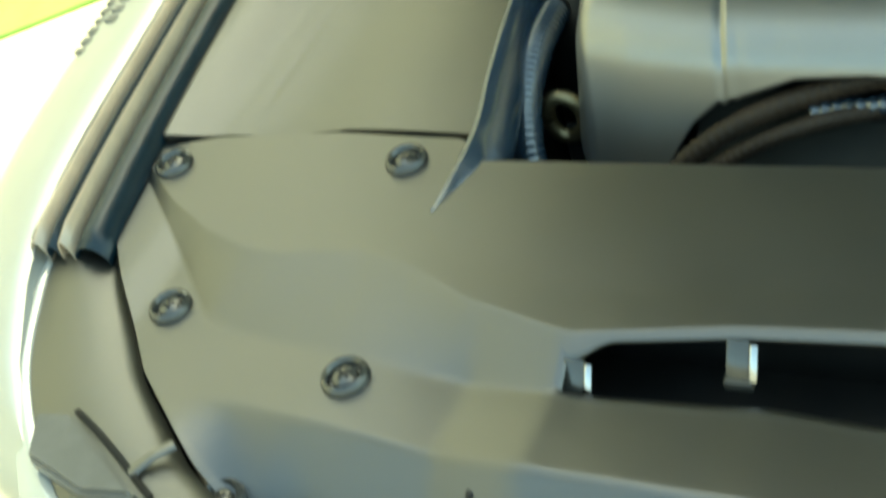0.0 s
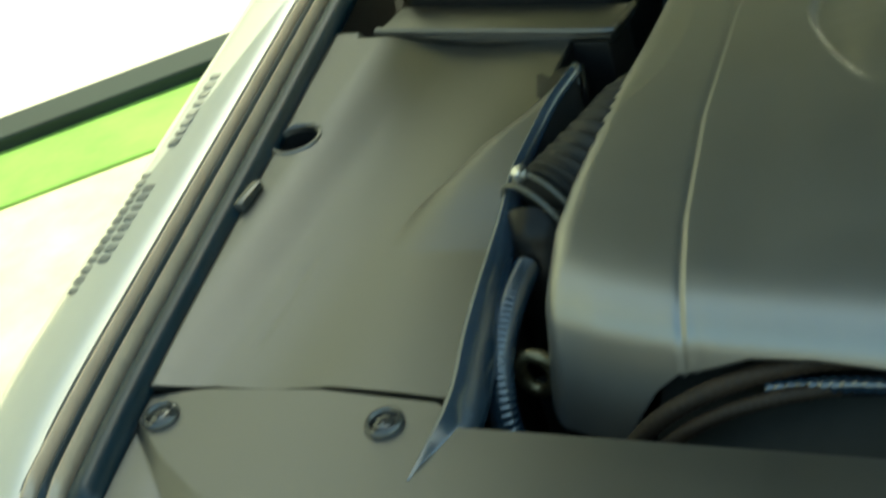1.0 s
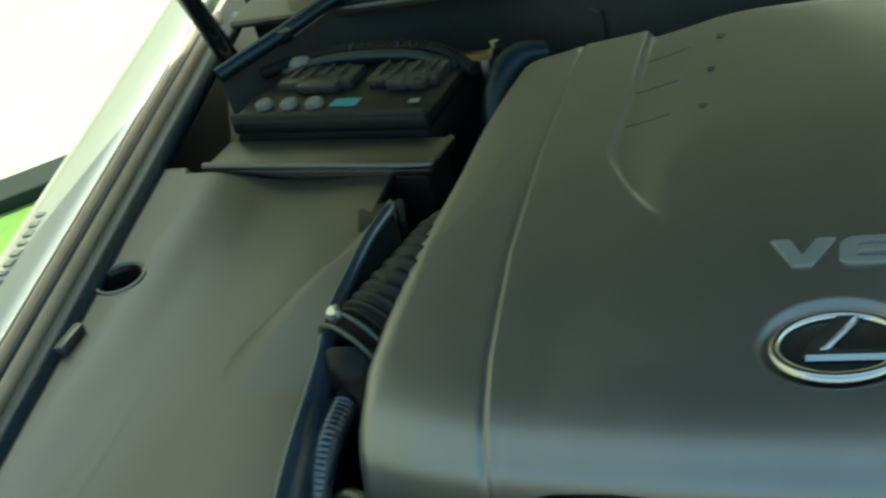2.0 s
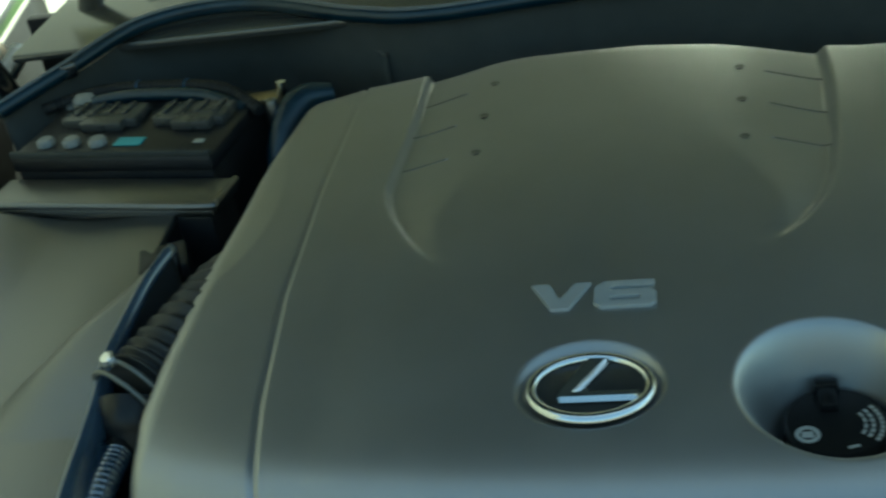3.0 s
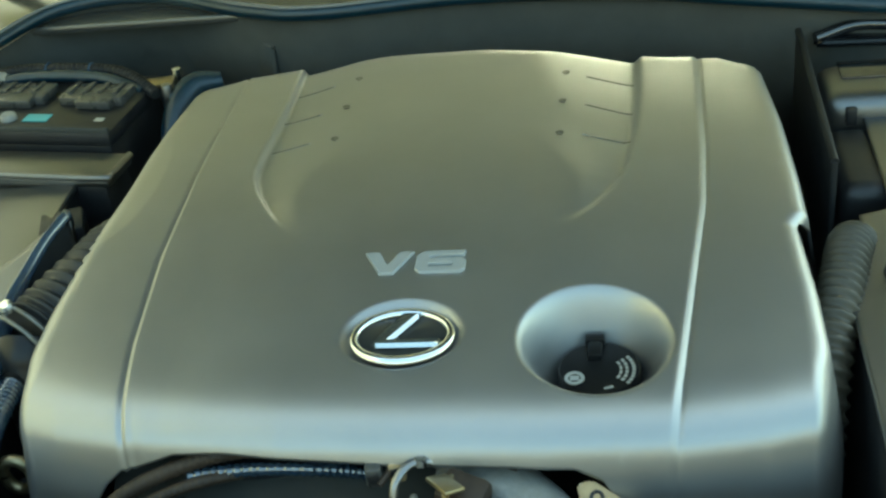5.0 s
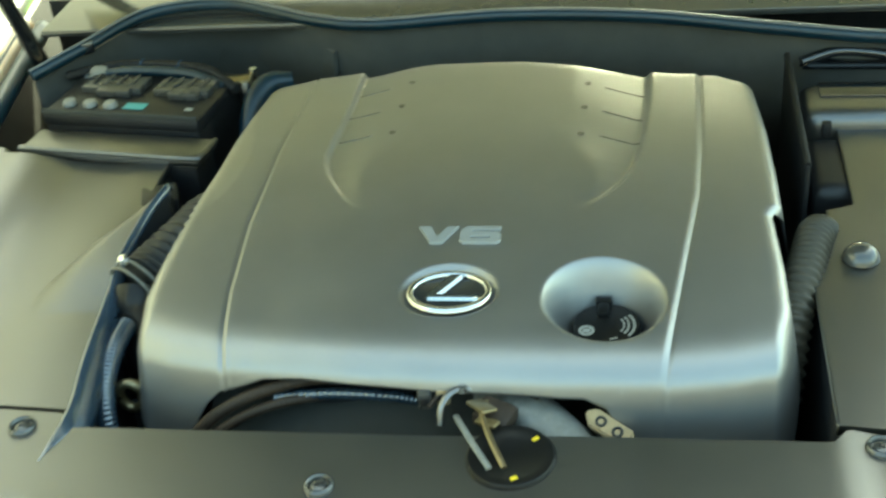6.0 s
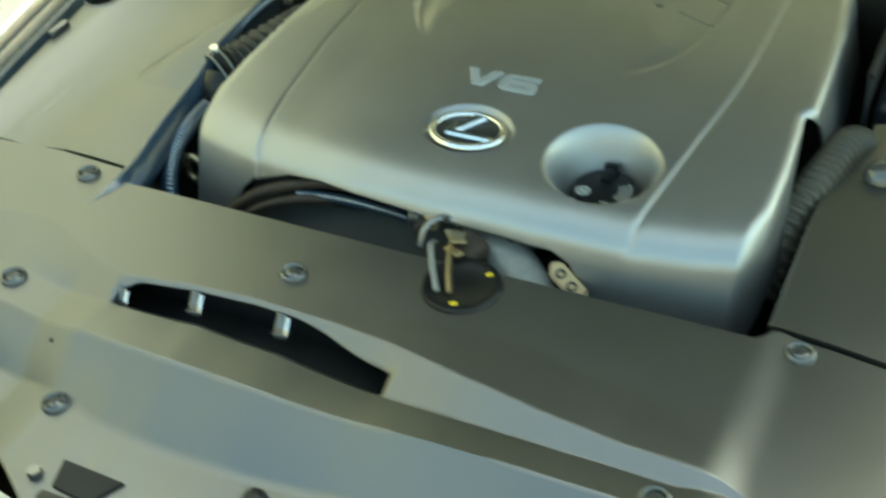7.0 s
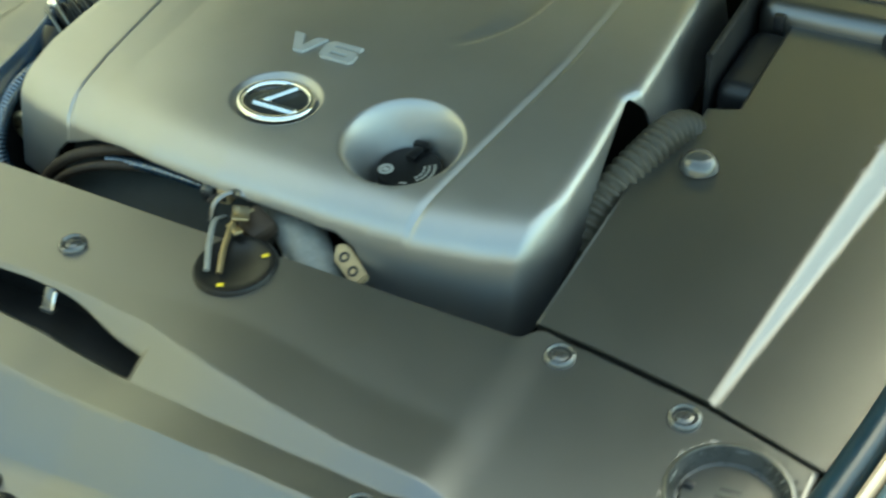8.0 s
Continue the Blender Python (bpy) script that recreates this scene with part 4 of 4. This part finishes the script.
def build_strut(side):
    s = thing("gas_strut", "black gas strut holding up the hood", "gas strut", (side * 0.728, 0.56, 0.893), group="gas struts")
    a, b = Vector((0, 0, 0)), Vector((-side * 0.03, -0.34, 0.735))
    mid = a.lerp(b, 0.58)
    tube = part("tube", sweep([a, a.lerp(mid, 0.5), mid], 0.013, 8, 16), M_GLOSS, s)
    part("rod", sweep([mid, mid.lerp(b, 0.5), b], 0.005, 8, 12), M_STEEL, s)
    part("ball_joint", lathe([(0, -0.014), (0.012, -0.010), (0.015, 0), (0.012, 0.010), (0, 0.014)], seg=20), M_GLOSS, tube)


build_strut(-1)
build_strut(1)


# ---------------------------------------------------------------- beside the engine
def build_intake():
    h = thing("intake_hose", "black ribbed air intake hose with steel clamps", "hose", (-0.378, 0.095, 0.822))
    axis = Matrix.Translation((-0.007, -0.072, 0.040)) @ Matrix.Rotation(radians(-30), 4, "Z") @ Matrix.Rotation(radians(12), 4, "X")
    part("bellows", sweep([(-0.006, -0.070, 0.038), (0.010, -0.035, 0.043), (0.030, 0.020, 0.046), (0.040, 0.075, 0.040), (0.060, 0.14, 0.010)], ribbed(15, 0.036, 0.0030), 220, 20), M_HOSE, h)
    part("elbow", sweep([(-0.002, -0.110, -0.20), (-0.002, -0.106, -0.10), (-0.004, -0.096, -0.010), (-0.006, -0.083, 0.024), (-0.006, -0.070, 0.036)], lambda t: 0.029 + 0.004 * float(smooth(0.6, 0.9, t)), 60, 24), M_CAP, h, "satin black elbow pipe")
    for k in (-0.007, 0.007):
        band = sweep([(0.0375 * math.cos(a), k, 0.0375 * math.sin(a)) for a in np.linspace(0, 2 * math.pi, 25)], 0.0022, 60, 8)
        bmesh.ops.transform(band, matrix=axis, verts=band.verts)
        part("clamp", band, M_CAST, h, "steel hose clamp band")
    screw = lathe([(0, 0.009), (0.006, 0.008), (0.0075, 0.003), (0.0075, 0)], (-0.010, 0.004, 0.036), seg=16)
    bmesh.ops.transform(screw, matrix=axis, verts=screw.verts)
    part("screw", screw, M_CHROME, h, "bright clamp screw")


build_intake()


def build_conduit():
    c = thing("wiring_conduit", "glossy black corrugated conduit, tinted blue for sky sheen, beside the cover's flange", "conduit", (-0.389, -0.03, 0.80))
    path = [(0.012, 0.060, 0.030), (0.003, 0.040, 0.040), (-0.001, 0.008, 0.041), (0.0, -0.044, 0.038), (0.001, -0.085, 0.016), (0.010, -0.112, -0.030), (0.035, -0.100, -0.100), (0.055, -0.080, -0.140)]
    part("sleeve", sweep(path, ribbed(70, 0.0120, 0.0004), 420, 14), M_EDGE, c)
    part("tape", sweep(path[:3], 0.0136, 24, 14), M_CAP, c, "black tape wrapping")


build_conduit()


def build_breather():
    h = thing("breather_hose", "ribbed grey hose beside the engine cover", "hose", (0.39, 0.08, 0.83))
    part("hose", sweep([(-0.040, -0.14, -0.05), (-0.024, -0.07, 0.010), (-0.004, 0.0, 0.032), (0.012, 0.055, 0.034), (0.030, 0.085, 0.0)], ribbed(28, 0.0205, 0.0020), 300, 16), M_RIB, h)
    part("box", box((0.062, 0.135, 0.07), (0.046, 0.215, 0.002), 0.018, seg=4), M_BLACK, h, "dark plastic box")


build_breather()


def build_brake_parts():
    b = thing("relay_box", "olive grey plastic box with a sunken glossy lid near the bulkhead", "relay box", (0.49, 0.41, 0.78))
    body = part("body", box((0.170, 0.095, 0.118), (0, 0, 0.059), 0.022, seg=4), M_PANEL, b)
    part("lid", box((0.135, 0.040, 0.004), (0.008, 0.018, 0.1190), 0.0018), M_GLOSS, b, "glossy dark lid")
    for x in (-0.055, 0.070):
        part("latch", box((0.012, 0.010, 0.020), (x, -0.0505, 0.098), 0.002), M_BLACK, body)
    w = thing("divider", "black upright plastic divider between engine cover and relay box", "divider", (0.398, 0.375, 0.60))
    part("sheet", box((0.006, 0.30, 0.300), (0, 0, 0.150), 0.002), M_DEEP_BLACK, w)
    part("edge", sweep([(0, -0.148, 0.300), (0, 0.0, 0.303), (0, 0.148, 0.306)], 0.0045, 20, 10), M_DEEP_BLACK, w, "rounded edge")
    k = thing("strut_bracket", "dark glossy steel bracket with bright bolts at the bulkhead", "bracket", (0.475, 0.545, 0.885))
    part("plate", prism([(-0.060, -0.030), (0.075, -0.036), (0.085, 0.024), (0.020, 0.034), (-0.052, 0.030)], 0.0, 0.010, 0.004), M_GLOSS, k)
    part("rail", sweep([(-0.058, -0.026, 0.012), (-0.010, -0.012, 0.020), (0.040, -0.020, 0.020), (0.082, -0.030, 0.014)], 0.0075, 30, 12), M_GLOSS, k, "glossy rounded rail")
    for x, y in ((-0.032, 0.008), (0.040, 0.010)):
        part("bolt", lathe([(0, 0.014), (0.005, 0.014), (0.0065, 0.011), (0.0065, 0.006), (0.011, 0.005), (0.012, 0.0)], (x, y, 0.010), seg=12), M_FIN, k, "bright bolt")
    part("leg", box((0.090, 0.012, 0.110), (0.010, 0.026, -0.055), 0.003), M_BLACK, k)


build_brake_parts()


# ---------------------------------------------------------------- engine front, seen in the arch
def build_engine():
    e = thing("engine", "engine front below the cover, cast grey parts on a black filler block", "engine", (0, 0, 0.6))
    # filler mass for the bay; its black stands in for shade under the cover
    part("block", box((0.70, 0.62, 0.42), (0, 0.17, -0.08), 0.02), M_DEEP_BLACK, e)
    part("head", box((0.30, 0.10, 0.10), (-0.08, 0.0, 0.15), 0.02), M_BLACK, e)
    # plate added so the inside of the arch reads grey instead of black
    part("arch_fill", box((0.31, 0.120, 0.008), (-0.105, -0.150, 0.190), 0.003, pose(0, 0, 0, 38)), M_MATTE, e, "matte dark plate added to fill the arch")
    part("housing", sweep([(0.050, -0.115, 0.232), (0.085, -0.142, 0.232), (0.125, -0.172, 0.222), (0.165, -0.205, 0.200)], lambda t: 0.030 - 0.006 * t, 30, 16, flat=0.7), M_HOUSING, e, "grey cast housing")
    part("pipe", sweep([(-0.27, -0.06, 0.16), (-0.22, -0.09, 0.200), (-0.14, -0.10, 0.210), (-0.06, -0.09, 0.205), (-0.02, -0.06, 0.19)], 0.024, 40, 16), M_DEEP_BLACK, e, "dark grey plastic pipe")
    plug = Matrix.Translation((0.172, -0.172, 0.236)) @ pose(0, 0, 0, 24, 12, -33)
    tag = part("connector", prism([(-0.028, 0.0), (-0.020, 0.010), (0.026, 0.010), (0.028, -0.008), (-0.016, -0.011)], -0.005, 0.005, 0.002, plug), M_TAN, e, "tan wiring plug")
    for k in (-0.008, 0.012):
        hole = lathe([(0.0028, 0.0048), (0.0040, 0.0062), (0.0056, 0.0062), (0.0062, 0.0046)], (k, 0, 0), seg=18)
        bmesh.ops.transform(hole, matrix=plug, verts=hole.verts)
        part("pin_rim", hole, M_BLACK, tag, "dark pin socket")
    part("rib", box((0.007, 0.070, 0.014), (0.083, -0.166, 0.224), 0.002, Matrix.Rotation(0.78, 4, "Z")), M_PLUG, e, "pale cast edge")


build_engine()


def build_coolant_cap():
    c = thing("coolant_cap", "gloss black round cap with yellow marks under a metal bracket", "radiator cap", (0.083, -0.240, 0.856))
    part("cap", lathe([(0.0, 0.0035), (0.030, 0.0032), (0.033, 0.0050), (0.041, 0.0045), (0.0435, 0.001), (0.044, -0.02)], seg=56), M_CAP, c)
    for x, y in ((0.006, -0.032), (0.022, 0.022)):
        part("mark", box((0.007, 0.0045, 0.001), (x, y, 0.0052), 0.0003, Matrix.Rotation(0.4 + 20 * x, 4, "Z")), M_YELLOW, c, "yellow paint mark")
    part("lever", sweep([(-0.030, 0.080, 0.004), (-0.033, 0.050, 0.014), (-0.020, 0.012, 0.012), (-0.004, -0.020, 0.0065)], 0.0030, 30, 12, flat=0.6), M_BRASS, c, "yellowed steel lever")
    part("lever", sweep([(-0.062, 0.062, -0.004), (-0.054, 0.038, 0.010), (-0.036, 0.006, 0.010), (-0.018, -0.022, 0.0065)], 0.0032, 30, 12, flat=0.6), M_HOUSING, c, "dull steel lever")
    part("valve_block", box((0.040, 0.032, 0.020), (-0.022, 0.064, -0.004), 0.006, pose(0, 0, 0, 8, 5, -22)), M_LOOM, c, "dirty brown valve block")
    part("wing", box((0.018, 0.034, 0.004), (-0.034, 0.058, 0.013), 0.0015, pose(0, 0, 0, -16, 14, 34)), M_BRASS, c, "yellowed steel wing")
    part("wing", box((0.026, 0.010, 0.004), (-0.026, 0.036, 0.012), 0.0015, pose(0, 0, 0, 0, -12, -30)), M_BRASS, c, "yellowed steel wing")
    part("clamp", sweep([(-0.078, 0.056, -0.012), (-0.076, 0.066, 0.006), (-0.066, 0.078, 0.014), (-0.052, 0.084, 0.014), (-0.044, 0.086, 0.006)], 0.0040, 30, 12, flat=0.7), M_STEEL, c, "bright steel clamp")
    part("nut", lathe([(0, 0.007), (0.005, 0.007), (0.006, 0.0)], (-0.056, 0.082, 0.012), seg=6), M_FIN, c, "bright nut")
    part("wire", sweep([(-0.09, 0.07, 0.0), (-0.07, 0.094, 0.010), (-0.03, 0.097, 0.012), (0.02, 0.088, 0.0)], 0.0028, 30, 8), M_LOOM, c, "brown wire")
    for x, y in ((-0.078, 0.088), (-0.096, 0.082)):
        part("plug", box((0.014, 0.016, 0.020), (x, y, 0.002), 0.003, Matrix.Rotation(0.2, 4, "Z")), M_TAN if x > -0.09 else M_DIM, c, "small wiring plug")
        part("plug_face", box((0.009, 0.002, 0.011), (x + 0.001, y - 0.008, 0.003), 0.0006, Matrix.Rotation(0.2, 4, "Z")), M_BLACK, c)


build_coolant_cap()


def build_fastener():
    f = thing("bumper_fastener", "black cross-shaped plastic fastener on the front apron", "fastener", (0.003, -0.552, float(panel_z(0.003, -0.552)) + 0.001))
    for a, r, w in ((0.35, 0.031, 0.0150), (1.75, 0.026, 0.0135), (3.40, 0.032, 0.0145), (4.95, 0.027, 0.0140)):
        arm = sweep([(0, 0, 0.004), (r * 0.5 * math.cos(a), r * 0.5 * math.sin(a), 0.006), (r * math.cos(a), r * math.sin(a), 0.004)], lambda t, w=w: w * (0.55 + 0.45 * t), 10, 12, flat=0.5)
        lathe([(0, 0.0105), (w * 0.5, 0.0100), (w * 0.85, 0.006), (w, 0.0), (w, -0.003)], (r * math.cos(a), r * math.sin(a), 0.002), seg=20, bm=arm)
        part("lobe", arm, M_CAP, f)
    part("stud", lathe([(0, 0.017), (0.008, 0.0165), (0.012, 0.013), (0.013, 0.006)], seg=24), M_GLOSS, f)


build_fastener()


def build_latch():
    h = thing("hood_latch", "dark steel hood latch in the front apron", "latch", (-0.165, -0.572, float(panel_z(-0.165, -0.572)) + 0.002))
    # no hole is cut here: a black slab imitates the shaded recess
    part("opening", prism([(-0.040, 0.016), (0.036, 0.014), (0.018, -0.020), (-0.030, -0.016)], -0.004, 0.001, 0.001), M_DEEP_BLACK, h, "black slab standing in for a shaded opening")
    part("plate", box((0.05, 0.012, 0.008), (-0.008, -0.030, 0.001), 0.003), M_BLACK, h)
    part("bolt", lathe([(0, 0.006), (0.007, 0.006), (0.008, 0.0)], (-0.055, -0.010, 0.0), seg=6), M_STEEL, h, "steel bolt")


build_latch()


def build_fender_letters():
    """Unreadable stamped marking on the fender: two rows of dark bars."""
    t = thing("fender_marking", "two rows of small dark stamped marks on the silver fender", "marking", (-0.81, 0.0, 0.872))
    for row, (off, y0, y1, n) in enumerate(((0.132, -0.10, 0.085, 13), (0.116, -0.06, 0.060, 8), (0.120, 0.12, 0.26, 8))):
        for k in range(n):
            y = y0 + (y1 - y0) * (k + 0.5) / n
            x = -(seal_x(y) + off)
            ln = (y1 - y0) / n * (0.62 if (k * 7 + row) % 3 else 0.42)
            z = body_z(y) + (0.0010 if off < 0.125 else -0.0020)
            part("mark", box((0.011, ln, 0.0030), (x + 0.81, y, z - 0.872), 0), M_HOUSING, t)


build_fender_letters()


def build_loom():
    w = thing("wire_loom", "brown taped wire loom below the engine cover", "wiring", (-0.18, -0.12, 0.82))
    part("loom", sweep([(-0.11, -0.05, -0.06), (-0.09, -0.040, -0.02), (-0.05, -0.030, 0.012), (0.0, -0.018, 0.030), (0.05, -0.008, 0.036), (0.12, 0.01, 0.020)], ribbed(40, 0.0072, 0.0004), 160, 12), M_LOOM, w)
    part("branch", sweep([(-0.095, -0.055, -0.06), (-0.072, -0.046, -0.022), (-0.035, -0.038, 0.004), (0.01, -0.028, 0.018), (0.06, -0.012, 0.018)], ribbed(36, 0.0056, 0.0004), 140, 10), M_LOOM, w, "second brown taped strand")
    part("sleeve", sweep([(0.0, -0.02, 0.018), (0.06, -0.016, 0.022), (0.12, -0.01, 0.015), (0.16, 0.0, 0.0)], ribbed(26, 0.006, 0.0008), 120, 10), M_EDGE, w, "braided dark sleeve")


build_loom()


def build_eyelet():
    e = thing("bracket_bolt", "small steel bolt ring beside the engine", "bolt", (-0.366, -0.098, 0.80))
    part("ring", sweep([(0.014 * math.cos(a), 0, 0.018 * math.sin(a)) for a in np.linspace(0, 2 * math.pi, 17)], 0.0058, 40, 10), M_BRASS, e, "yellowed bolt ring")
    part("stem", box((0.014, 0.010, 0.09), (0, 0.006, -0.058), 0.003), M_DEEP_BLACK, e)


build_eyelet()


def build_light_walls():
    # added out of view: blocks low sky before the car, darkens front reflections
    w = box((24.0, 0.25, 2.6), (1.0, -5.6, 1.3), 0.01)
    tagged(part("blocker_wall_south", w, M_WALL, flat=True), "unseen dark wall added to block the front sky and darken reflections", "wall", kind="structure")
    # added out of view: a reflector for warm light on the left covers
    w = box((0.25, 26.0, 11.0), (-7.2, 6.6, 5.5), 0.01)
    tagged(part("bounce_wall_west", w, M_OCHRE, flat=True), "unseen cream wall added to bounce warm light from the left", "wall", kind="structure")


build_light_walls()
